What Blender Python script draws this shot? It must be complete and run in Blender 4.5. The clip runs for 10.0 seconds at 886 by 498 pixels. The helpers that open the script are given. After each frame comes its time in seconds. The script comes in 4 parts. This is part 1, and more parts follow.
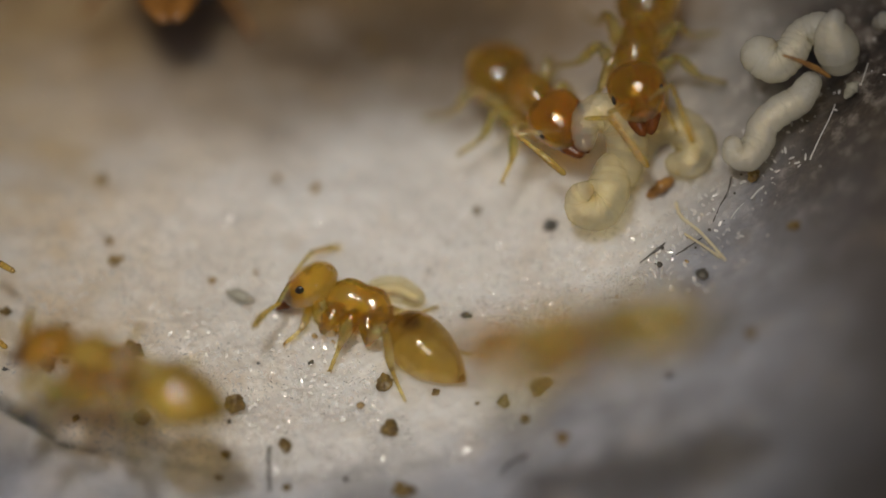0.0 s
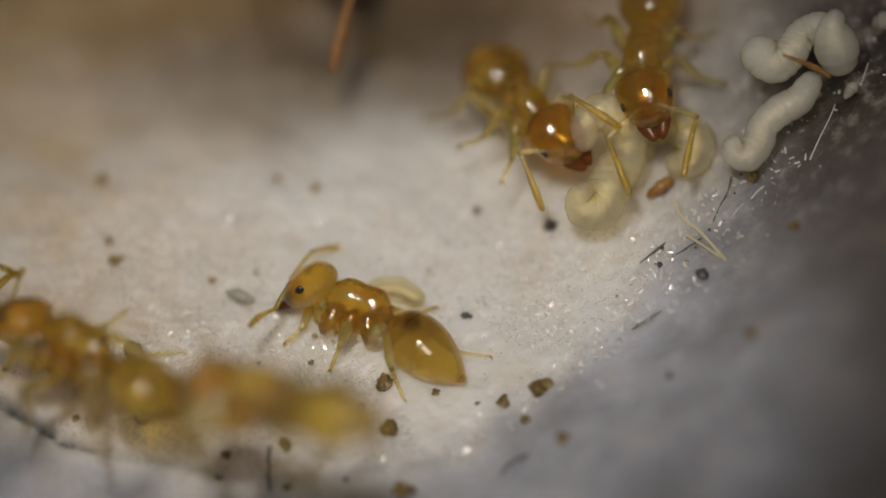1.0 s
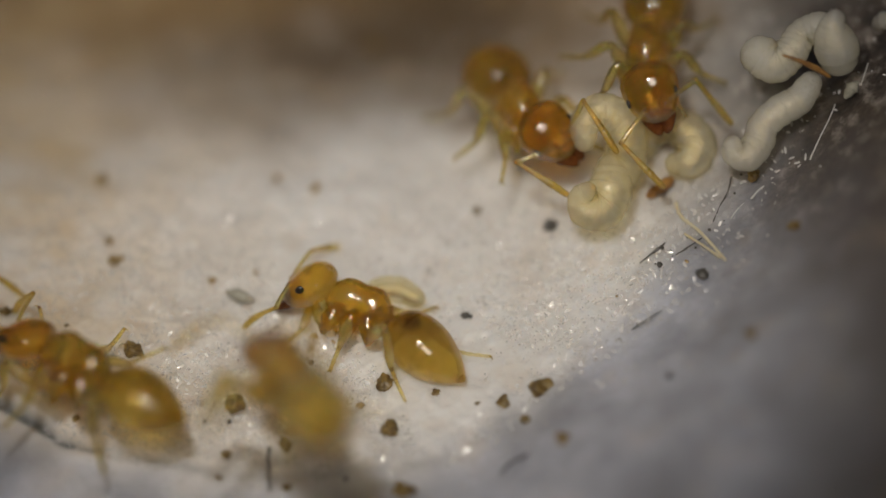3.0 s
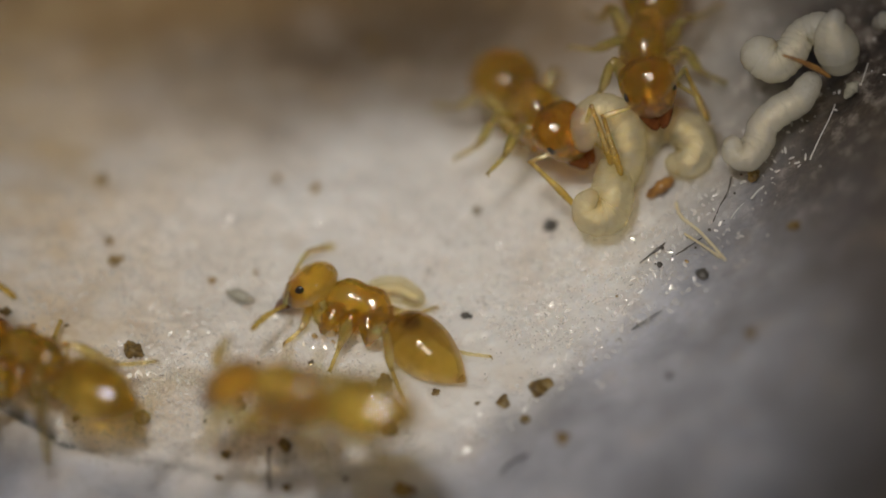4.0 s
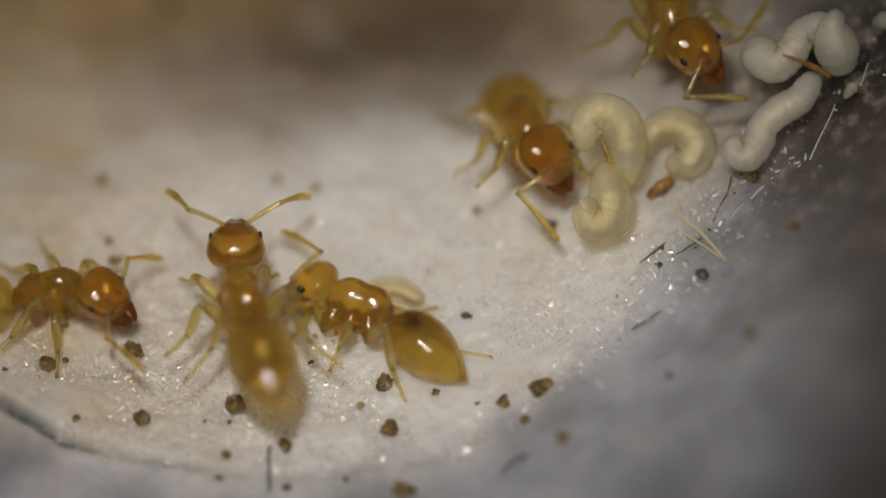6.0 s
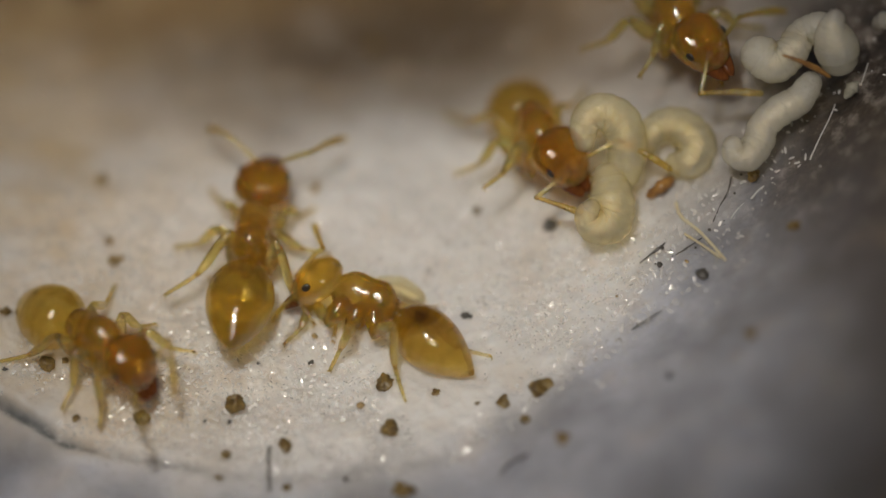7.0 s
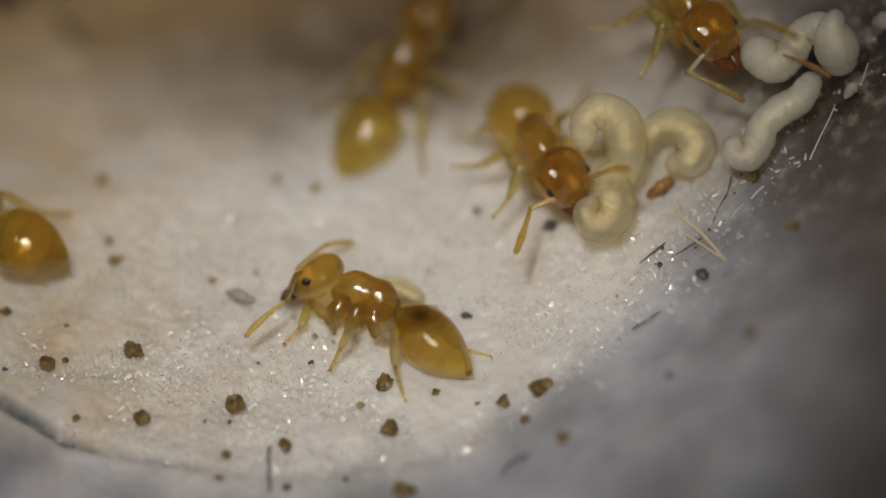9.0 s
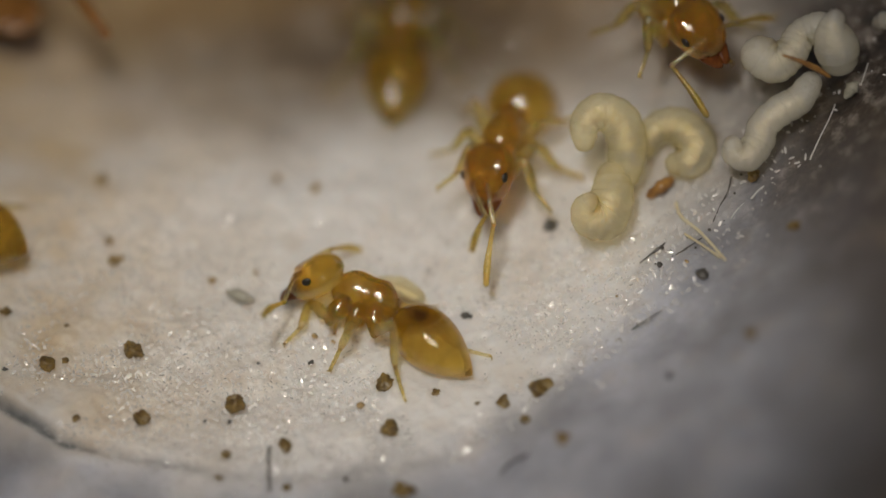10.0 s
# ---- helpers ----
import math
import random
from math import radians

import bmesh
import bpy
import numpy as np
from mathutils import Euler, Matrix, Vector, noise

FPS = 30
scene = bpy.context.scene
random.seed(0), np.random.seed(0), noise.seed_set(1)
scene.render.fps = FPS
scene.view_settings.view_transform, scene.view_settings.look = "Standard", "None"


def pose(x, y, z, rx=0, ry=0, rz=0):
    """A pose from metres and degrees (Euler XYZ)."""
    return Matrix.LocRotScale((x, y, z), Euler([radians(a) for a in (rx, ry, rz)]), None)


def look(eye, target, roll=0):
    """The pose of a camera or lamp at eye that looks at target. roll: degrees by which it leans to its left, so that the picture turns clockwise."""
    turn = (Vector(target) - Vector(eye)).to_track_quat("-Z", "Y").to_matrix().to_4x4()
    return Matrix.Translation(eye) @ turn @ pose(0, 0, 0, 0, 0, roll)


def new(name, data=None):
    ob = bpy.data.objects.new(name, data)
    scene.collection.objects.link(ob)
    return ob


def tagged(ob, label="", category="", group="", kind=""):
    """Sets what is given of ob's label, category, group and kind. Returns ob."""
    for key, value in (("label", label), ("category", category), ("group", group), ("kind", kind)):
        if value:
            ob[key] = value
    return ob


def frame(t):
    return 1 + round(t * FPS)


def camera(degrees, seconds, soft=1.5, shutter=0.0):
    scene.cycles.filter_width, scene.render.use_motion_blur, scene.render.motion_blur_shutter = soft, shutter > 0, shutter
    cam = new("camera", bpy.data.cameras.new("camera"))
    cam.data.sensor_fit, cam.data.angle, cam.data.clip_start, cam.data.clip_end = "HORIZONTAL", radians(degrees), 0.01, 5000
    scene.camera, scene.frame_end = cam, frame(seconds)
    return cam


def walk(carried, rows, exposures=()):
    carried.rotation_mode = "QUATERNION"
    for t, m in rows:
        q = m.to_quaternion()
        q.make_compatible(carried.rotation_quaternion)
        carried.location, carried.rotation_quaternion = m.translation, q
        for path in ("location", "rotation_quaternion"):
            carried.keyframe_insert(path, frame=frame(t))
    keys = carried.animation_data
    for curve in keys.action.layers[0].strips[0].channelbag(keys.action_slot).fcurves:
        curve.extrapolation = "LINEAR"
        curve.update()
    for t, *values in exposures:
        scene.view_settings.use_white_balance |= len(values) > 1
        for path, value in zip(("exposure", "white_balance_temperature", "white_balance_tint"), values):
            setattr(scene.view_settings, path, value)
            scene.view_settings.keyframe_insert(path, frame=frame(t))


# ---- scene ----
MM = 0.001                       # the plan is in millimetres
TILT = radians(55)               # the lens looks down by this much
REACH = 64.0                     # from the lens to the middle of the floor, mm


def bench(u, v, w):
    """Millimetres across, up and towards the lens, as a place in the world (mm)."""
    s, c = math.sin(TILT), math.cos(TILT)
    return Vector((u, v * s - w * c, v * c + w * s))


cam = camera(14.0, 10.0, shutter=0.5)
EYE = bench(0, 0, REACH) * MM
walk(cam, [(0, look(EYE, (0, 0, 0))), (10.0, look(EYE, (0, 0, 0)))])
cam.data.dof.use_dof = True
cam.data.dof.focus_distance = (REACH - 1.55) * MM
cam.data.dof.aperture_fstop = 21.0
cam.data.dof.aperture_blades = 6

# ---- light: one small lamp over the nest, and the dim room ----
world = bpy.data.worlds.new("room")
scene.world = world
world.use_nodes = True
world.node_tree.nodes["Background"].inputs["Color"].default_value = (0.74, 0.80, 1.0, 1)
world.node_tree.nodes["Background"].inputs["Strength"].default_value = 0.04


def bench_lamp(place, energy, radius, cone):
    lamp = bpy.data.lights.new("bench_lamp", "SPOT")
    lamp.energy = energy
    lamp.color = (1.0, 0.925, 0.815)
    lamp.shadow_soft_size = radius * MM
    lamp.spot_size = radians(cone)
    lamp.spot_blend = 1.0
    new("bench_lamp", lamp).matrix_world = look(Vector(place) * MM, Vector((-0.6, 1.1, 0)) * MM)


bench_lamp((-2.5, -25.0, 54.0), 0.136, 25.0, 27)    # the frosted lamp beside the lens
bench_lamp((-6.0, -13.0, 45.0), 0.047, 2.2, 31)      # a bare diode over the nest


# ---- shape of the nest floor (mm) ----
RIM_X = (-14, -7.8, -6.5, -3.1, 0, 1.7, 3.9, 4.9, 6.7, 7.8, 10, 16)
RIM_Y = (-1.2, -2.95, -3.85, -4.65, -4.35, -3.2, -2.0, -1.15, 0.9, 2.8, 6.0, 12)


def ground(x, y):
    """Height of the nest's floor and wall at x, y."""
    bowl = np.where(x > -0.5, 1.65 * (np.sqrt(1 + ((x + 0.5) / 3.2) ** 2) - 1), 0)
    out = np.interp(x, RIM_X, RIM_Y) - y
    slope = np.interp(x, (-8, -3, 2, 5, 9), (-0.30, -0.10, 0.32, 0.26, 0.20))
    rise = 0.5 * (out + np.sqrt(out * out + 0.12)) * slope
    lip = -0.16 * np.exp(-((out - 0.10) / 0.13) ** 2) * np.interp(x, (-9, -6, -4, 2, 4), (1.7, 0.8, 0.12, 0.1, 0))
    far = -0.22 * np.maximum(y - 1.2, 0) * np.interp(x, (-4, 4), (1, 0))
    return bowl + rise + lip + far


# ---- materials ----
def material(name):
    m = bpy.data.materials.new(name)
    m.use_nodes = True
    return m, m.node_tree.nodes, m.node_tree.links, m.node_tree.nodes["Principled BSDF"]


def coords(nodes, links, scale, detail=4.0, rough=0.55, source="Object"):
    tex = nodes.new("ShaderNodeTexCoord")
    n = nodes.new("ShaderNodeTexNoise")
    n.inputs["Scale"].default_value = scale
    n.inputs["Detail"].default_value = detail
    n.inputs["Roughness"].default_value = rough
    links.new(tex.outputs[source], n.inputs["Vector"])
    return n


def ramp(nodes, links, source, stops):
    r = nodes.new("ShaderNodeValToRGB")
    while len(r.color_ramp.elements) < len(stops):
        r.color_ramp.elements.new(0.5)
    for el, (p, c) in zip(r.color_ramp.elements, stops):
        el.position, el.color = p, (*c, 1)
    links.new(source, r.inputs["Fac"])
    return r


def mix(nodes, links, fac, a, b, blend="MIX"):
    m = nodes.new("ShaderNodeMix")
    m.data_type, m.blend_type = "RGBA", blend
    for socket, value in ((m.inputs[0], fac), (m.inputs[6], a), (m.inputs[7], b)):
        if isinstance(value, (int, float)):
            socket.default_value = value
        elif isinstance(value, tuple):
            socket.default_value = (*value, 1)
        else:
            links.new(value, socket)
    return m.outputs[2]


def bump(nodes, links, source, bsdf, distance, strength=1.0, before=None):
    b = nodes.new("ShaderNodeBump")
    b.inputs["Distance"].default_value = distance
    b.inputs["Strength"].default_value = strength
    links.new(source, b.inputs["Height"])
    if before:
        links.new(before.outputs[0], b.inputs["Normal"])
    links.new(b.outputs[0], bsdf.inputs["Normal"])
    return b


def plaster():
    m, nodes, links, bsdf = material("damp_plaster")
    blotch = coords(nodes, links, 420.0, 5.0)
    base = ramp(nodes, links, blotch.outputs["Fac"], [(0.3, (0.70, 0.675, 0.645)), (0.7, (0.80, 0.785, 0.77))])
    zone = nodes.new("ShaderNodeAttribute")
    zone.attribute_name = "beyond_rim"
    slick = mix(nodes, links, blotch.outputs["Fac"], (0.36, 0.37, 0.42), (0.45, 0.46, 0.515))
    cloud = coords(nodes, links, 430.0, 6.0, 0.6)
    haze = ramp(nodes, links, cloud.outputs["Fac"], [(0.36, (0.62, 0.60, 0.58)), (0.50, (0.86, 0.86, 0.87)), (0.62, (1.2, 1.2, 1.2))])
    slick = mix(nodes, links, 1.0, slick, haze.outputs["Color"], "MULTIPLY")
    # the slick turns dark brown towards the right edge
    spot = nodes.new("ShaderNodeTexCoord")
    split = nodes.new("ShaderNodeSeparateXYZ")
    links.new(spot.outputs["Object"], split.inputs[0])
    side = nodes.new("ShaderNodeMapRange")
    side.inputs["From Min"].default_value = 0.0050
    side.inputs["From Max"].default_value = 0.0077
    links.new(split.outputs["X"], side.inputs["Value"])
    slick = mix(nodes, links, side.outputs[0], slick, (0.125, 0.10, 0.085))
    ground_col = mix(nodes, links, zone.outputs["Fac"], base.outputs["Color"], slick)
    # brown soil washed into the far side, colour darkened to paint light falloff
    tex = nodes.new("ShaderNodeTexCoord")
    xyz = nodes.new("ShaderNodeSeparateXYZ")
    links.new(tex.outputs["Object"], xyz.inputs[0])
    lin = nodes.new("ShaderNodeMath")
    lin.operation = "MULTIPLY_ADD"
    lin.inputs[1].default_value = -0.04
    links.new(xyz.outputs["X"], lin.inputs[0])
    links.new(xyz.outputs["Y"], lin.inputs[2])
    soil = coords(nodes, links, 260.0, 4.0)
    add = nodes.new("ShaderNodeMath")
    add.operation = "MULTIPLY_ADD"
    add.inputs[1].default_value = 0.006
    links.new(soil.outputs["Fac"], add.inputs[0])
    links.new(lin.outputs[0], add.inputs[2])
    edge = nodes.new("ShaderNodeMapRange")
    edge.inputs["From Min"].default_value = 0.0055
    edge.inputs["From Max"].default_value = 0.0088
    links.new(add.outputs[0], edge.inputs["Value"])
    col = mix(nodes, links, edge.outputs[0], ground_col, (0.36, 0.23, 0.10))
    # a faint tan wash along the outer floor
    wash = nodes.new("ShaderNodeMapRange")
    wash.interpolation_type = "SMOOTHSTEP"
    wash.inputs["From Min"].default_value = -0.0015
    wash.inputs["From Max"].default_value = -0.0085
    links.new(xyz.outputs["X"], wash.inputs["Value"])
    dapple = coords(nodes, links, 700.0, 4.0, 0.6)
    uneven = ramp(nodes, links, dapple.outputs["Fac"], [(0.35, (0.15, 0.15, 0.15)), (0.66, (0.95, 0.95, 0.95))])
    tinge = nodes.new("ShaderNodeMath")
    tinge.operation = "MULTIPLY"
    links.new(wash.outputs[0], tinge.inputs[0])
    links.new(uneven.outputs["Color"], tinge.inputs[1])
    within = nodes.new("ShaderNodeMath")
    within.operation = "SUBTRACT"
    within.inputs[0].default_value = 1.0
    links.new(zone.outputs["Fac"], within.inputs[1])
    inside = nodes.new("ShaderNodeMath")
    inside.operation = "MULTIPLY"
    links.new(tinge.outputs[0], inside.inputs[0])
    links.new(within.outputs[0], inside.inputs[1])
    col = mix(nodes, links, inside.outputs[0], col, (0.60, 0.46, 0.27))
    # a ragged, wide dark brown patch on the far floor
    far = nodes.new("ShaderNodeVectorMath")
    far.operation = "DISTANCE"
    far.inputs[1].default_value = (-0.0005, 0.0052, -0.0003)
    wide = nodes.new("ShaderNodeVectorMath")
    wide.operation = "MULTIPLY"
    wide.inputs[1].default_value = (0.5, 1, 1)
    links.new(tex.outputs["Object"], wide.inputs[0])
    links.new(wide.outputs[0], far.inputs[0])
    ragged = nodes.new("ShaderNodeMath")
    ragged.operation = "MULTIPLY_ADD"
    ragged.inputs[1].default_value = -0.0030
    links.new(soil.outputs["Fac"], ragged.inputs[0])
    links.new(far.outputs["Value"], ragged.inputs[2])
    far_patch = nodes.new("ShaderNodeMapRange")
    far_patch.inputs["From Min"].default_value = 0.0018
    far_patch.inputs["From Max"].default_value = -0.0008
    far_patch.inputs["To Max"].default_value = 0.95
    links.new(ragged.outputs[0], far_patch.inputs["Value"])
    col = mix(nodes, links, far_patch.outputs[0], col, (0.13, 0.09, 0.05))
    # small tan stains
    stain = coords(nodes, links, 900.0, 2.0)
    sr = ramp(nodes, links, stain.outputs["Fac"], [(0.56, (0, 0, 0)), (0.72, (1, 1, 1))])
    half = nodes.new("ShaderNodeMath")
    half.operation = "MULTIPLY"
    half.inputs[1].default_value = 0.22
    links.new(sr.outputs["Color"], half.inputs[0])
    col = mix(nodes, links, half.outputs[0], col, (0.5, 0.36, 0.2))
    # dark mould in the upper corner of the rim
    blot = nodes.new("ShaderNodeVectorMath")
    blot.operation = "DISTANCE"
    blot.inputs[1].default_value = (0.0070, 0.0026, 0.0026)
    links.new(tex.outputs["Object"], blot.inputs[0])
    wob = nodes.new("ShaderNodeMath")
    wob.operation = "MULTIPLY_ADD"
    wob.inputs[1].default_value = -0.0036
    links.new(soil.outputs["Fac"], wob.inputs[0])
    links.new(blot.outputs["Value"], wob.inputs[2])
    reach = nodes.new("ShaderNodeMapRange")
    reach.inputs["From Min"].default_value = 0.0036
    reach.inputs["From Max"].default_value = -0.0012
    links.new(wob.outputs[0], reach.inputs["Value"])
    mottle = coords(nodes, links, 2400.0, 5.0, 0.7)
    mould = ramp(nodes, links, mottle.outputs["Fac"], [(0.36, (0.02, 0.014, 0.01)), (0.52, (0.07, 0.052, 0.038)), (0.70, (0.36, 0.32, 0.29))])
    col = mix(nodes, links, reach.outputs[0], col, mould.outputs["Color"])
    # shade in the rim's crevice, painted into the colour
    crease_shade = nodes.new("ShaderNodeAttribute")
    crease_shade.attribute_name = "crevice_shade"
    col = mix(nodes, links, crease_shade.outputs["Fac"], col, (0.17, 0.175, 0.18))
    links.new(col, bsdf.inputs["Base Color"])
    bsdf.inputs["Roughness"].default_value = 0.5
    fine = coords(nodes, links, 9000.0, 4.0, 0.65)
    bump(nodes, links, fine.outputs["Fac"], bsdf, 0.000025, 0.6)
    # the film of water on it
    bsdf.inputs["Coat Weight"].default_value = 1.0
    bsdf.inputs["Coat IOR"].default_value = 1.5
    bsdf.inputs["Coat Roughness"].default_value = 0.045
    film = coords(nodes, links, 7500.0, 2.0, 0.6)
    ripple = nodes.new("ShaderNodeBump")
    ripple.inputs["Distance"].default_value = 0.00010
    ripple.inputs["Strength"].default_value = 0.8
    links.new(film.outputs["Fac"], ripple.inputs["Height"])
    links.new(ripple.outputs[0], bsdf.inputs["Coat Normal"])
    bsdf.inputs["Subsurface Weight"].default_value = 1.0
    bsdf.inputs["Subsurface Scale"].default_value = 0.0006
    bsdf.inputs["Subsurface Radius"].default_value = (1.0, 0.9, 0.8)
    return m


def see_through(nodes, links, bsdf, share, tint):
    """Lets a share of the light pass straight through a thin, translucent skin."""
    clear = nodes.new("ShaderNodeBsdfTransparent")
    clear.inputs["Color"].default_value = (*tint, 1)
    both = nodes.new("ShaderNodeMixShader")
    both.inputs[0].default_value = share
    links.new(bsdf.outputs[0], both.inputs[1])
    links.new(clear.outputs[0], both.inputs[2])
    links.new(both.outputs[0], nodes["Material Output"].inputs["Surface"])


def cuticle(name, light, dark, see=0.35, rough=0.2, clear=0.0, crop=None, satin=0.035):
    """Translucent, glossy ant skin, with the dark crop showing through where there is one."""
    m, nodes, links, bsdf = material(name)
    n = coords(nodes, links, 2600.0, 3.0)
    r = ramp(nodes, links, n.outputs["Fac"], [(0.3, dark), (0.7, light)])
    col = r.outputs["Color"]
    if crop:
        tex = nodes.new("ShaderNodeTexCoord")
        for centre, radius, share in crop:
            gap = nodes.new("ShaderNodeVectorMath")
            gap.operation = "DISTANCE"
            gap.inputs[1].default_value = Vector(centre) * MM
            links.new(tex.outputs["Object"], gap.inputs[0])
            fade = nodes.new("ShaderNodeMapRange")
            fade.interpolation_type = "SMOOTHSTEP"
            fade.inputs["From Min"].default_value = radius * MM
            fade.inputs["From Max"].default_value = radius * 0.2 * MM
            fade.inputs["To Max"].default_value = share
            links.new(gap.outputs["Value"], fade.inputs["Value"])
            col = mix(nodes, links, fade.outputs[0], col, (0.12, 0.055, 0.012))
    for name_of, share, shade in (("seam", 0.2, (0.30, 0.17, 0.03)), ("front", 0.32, (0.66, 0.24, 0.02))):
        mark = nodes.new("ShaderNodeAttribute")
        mark.attribute_name = name_of
        part_of = nodes.new("ShaderNodeMath")
        part_of.operation = "MULTIPLY"
        part_of.inputs[1].default_value = share
        links.new(mark.outputs["Fac"], part_of.inputs[0])
        col = mix(nodes, links, part_of.outputs[0], col, shade)
    links.new(col, bsdf.inputs["Base Color"])
    bsdf.inputs["Roughness"].default_value = rough
    bsdf.inputs["IOR"].default_value = 1.45
    bsdf.inputs["Transmission Weight"].default_value = see
    bsdf.inputs["Subsurface Weight"].default_value = 1.0
    bsdf.inputs["Subsurface Scale"].default_value = 0.0008
    bsdf.inputs["Subsurface Radius"].default_value = (1.0, 0.55, 0.12)
    bsdf.inputs["Coat Weight"].default_value = 1.0 if satin < 0.1 else 0.6
    bsdf.inputs["Coat IOR"].default_value = 1.9
    bsdf.inputs["Coat Roughness"].default_value = satin
    fine = coords(nodes, links, 16000.0 if satin < 0.1 else 5200.0, 3.0)
    relief = bump(nodes, links, fine.outputs["Fac"], bsdf, 0.000006 if satin < 0.1 else 0.00004, 0.5)
    links.new(relief.outputs[0], bsdf.inputs["Coat Normal"])
    if clear:
        see_through(nodes, links, bsdf, clear, light)
        links.new(col, nodes["Transparent BSDF"].inputs["Color"])
    return m


def plain(name, light, dark, rough, scale=3000.0, rel=0.00001, sss=0.0, clear=0.0):
    m, nodes, links, bsdf = material(name)
    n = coords(nodes, links, scale, 4.0)
    r = ramp(nodes, links, n.outputs["Fac"], [(0.3, dark), (0.7, light)])
    links.new(r.outputs["Color"], bsdf.inputs["Base Color"])
    bsdf.inputs["Roughness"].default_value = rough
    bsdf.inputs["Subsurface Weight"].default_value = sss
    bsdf.inputs["Subsurface Scale"].default_value = 0.0003
    bsdf.inputs["Subsurface Radius"].default_value = (1.0, 0.85, 0.6)
    bump(nodes, links, n.outputs["Fac"], bsdf, rel, 0.6)
    if clear:
        see_through(nodes, links, bsdf, clear, light)
    return m


PLASTER = plaster()
AMBER = cuticle("amber_cuticle", (0.95, 0.77, 0.27), (0.87, 0.64, 0.16), 0.9, 0.12, 0.36, satin=0.2)
HEAD = cuticle("head_cuticle", (0.93, 0.62, 0.11), (0.82, 0.48, 0.06), 0.88, 0.1, 0.28)
BROW = cuticle("still_head_cuticle", (0.94, 0.76, 0.26), (0.86, 0.63, 0.15), 0.9, 0.1, 0.36)
OLIVE = cuticle("gaster_cuticle", (0.88, 0.66, 0.17), (0.74, 0.51, 0.09), 0.88, 0.12, 0.36)
BELLY = cuticle("crop_gaster_cuticle", (0.88, 0.66, 0.17), (0.76, 0.54, 0.10), 0.93, 0.12, 0.40,
                crop=[((-0.55, 0.3, 0.45), 0.8, 0.35), ((-0.55, 0.40, 0.36), 0.28, 0.95)])
GREENISH = cuticle("olive_cuticle", (0.90, 0.74, 0.24), (0.76, 0.58, 0.13), 0.94, 0.12, 0.42)
PALE = cuticle("leg_cuticle", (0.97, 0.86, 0.46), (0.90, 0.74, 0.30), 0.85, 0.15, 0.40, satin=0.16)
QUEENLY = plain("brown_cuticle", (0.30, 0.135, 0.03), (0.17, 0.072, 0.016), 0.25, 6000.0)
RED = plain("mandible_cuticle", (0.20, 0.065, 0.014), (0.10, 0.03, 0.009), 0.2, 9000.0, 0.00001, 0.0, 0.25)
BLACK = plain("eye_facets", (0.02, 0.015, 0.012), (0.01, 0.008, 0.006), 0.3, 20000.0)
GRUB = plain("larva_skin", (1.0, 0.96, 0.80), (0.98, 0.92, 0.71), 0.38, 7500.0, 0.00014, 1.0, 0.38)
CRUMB = plain("soil_crumb", (0.34, 0.23, 0.07), (0.07, 0.04, 0.02), 0.35, 9000.0, 0.00004, 0.3, 0.15)
DARK_CRUMB = plain("dark_grit", (0.12, 0.11, 0.10), (0.03, 0.028, 0.025), 0.4, 8000.0, 0.00004)
STRAW_SKIN = plain("straw", (0.86, 0.76, 0.52), (0.74, 0.60, 0.36), 0.35, 6000.0, 0.00001, 0.5, 0.15)
BARK_SKIN = plain("bark", (0.36, 0.19, 0.05), (0.14, 0.06, 0.02), 0.35, 6000.0, 0.00003)
# skin of the added facets that imitate glints on the water film
GLINT_FACET = plain("glint_facet", (0.84, 0.82, 0.80), (0.76, 0.74, 0.72), 0.07, 3000.0, 0.0, 0.0, 0.5)
GLINT_FACET.node_tree.nodes["Principled BSDF"].inputs["IOR"].default_value = 1.75
MILKY = plain("milky_larva", (1.0, 0.94, 0.70), (0.98, 0.90, 0.61), 0.4, 7500.0, 0.00010, 1.0, 0.6)
for skin in (GRUB, MILKY):
    for socket, value in (("Transmission Weight", 0.3), ("IOR", 1.3), ("Coat Weight", 1.0), ("Coat IOR", 1.6), ("Coat Roughness", 0.04), ("Subsurface Scale", 0.0012), ("Subsurface Radius", (1.0, 1.0, 0.9))):
        skin.node_tree.nodes["Principled BSDF"].inputs[socket].default_value = value
GHOST = plain("clear_larva", (0.93, 0.89, 0.74), (0.88, 0.82, 0.64), 0.2, 5200.0, 0.00005, 0.6, 0.92)
TAN_CRUMB = plain("tan_grain", (0.58, 0.42, 0.20), (0.40, 0.26, 0.10), 0.4, 7000.0, 0.00003, 0.4, 0.35)
GUT = plain("larva_gut", (0.95, 0.86, 0.66), (0.86, 0.75, 0.54), 0.5, 6000.0, 0.00001, 0.6, 0.3)
WET = plain("wet_fibre", (0.85, 0.84, 0.80), (0.7, 0.7, 0.68), 0.1, 6000.0, 0.00001, 0.3, 0.3)
FLAKE = plain("grey_flake", (0.42, 0.40, 0.33), (0.26, 0.25, 0.20), 0.25, 5000.0)


# ---- making meshes (in mm) ----
def mesh_object(name, bm, mat, smooth=True):
    for v in bm.verts:
        v.co *= MM
    bmesh.ops.recalc_face_normals(bm, faces=bm.faces)
    data = bpy.data.meshes.new(name)
    bm.to_mesh(data)
    bm.free()
    data.materials.append(mat)
    for p in data.polygons:
        p.use_smooth = smooth
    return new(name, data)


def part(name, bm, mat, parent, label="", place=(0, 0, 0)):
    ob = mesh_object(name, bm, mat)
    ob.parent = parent
    ob.location = Vector(place) * MM
    return tagged(ob, label)


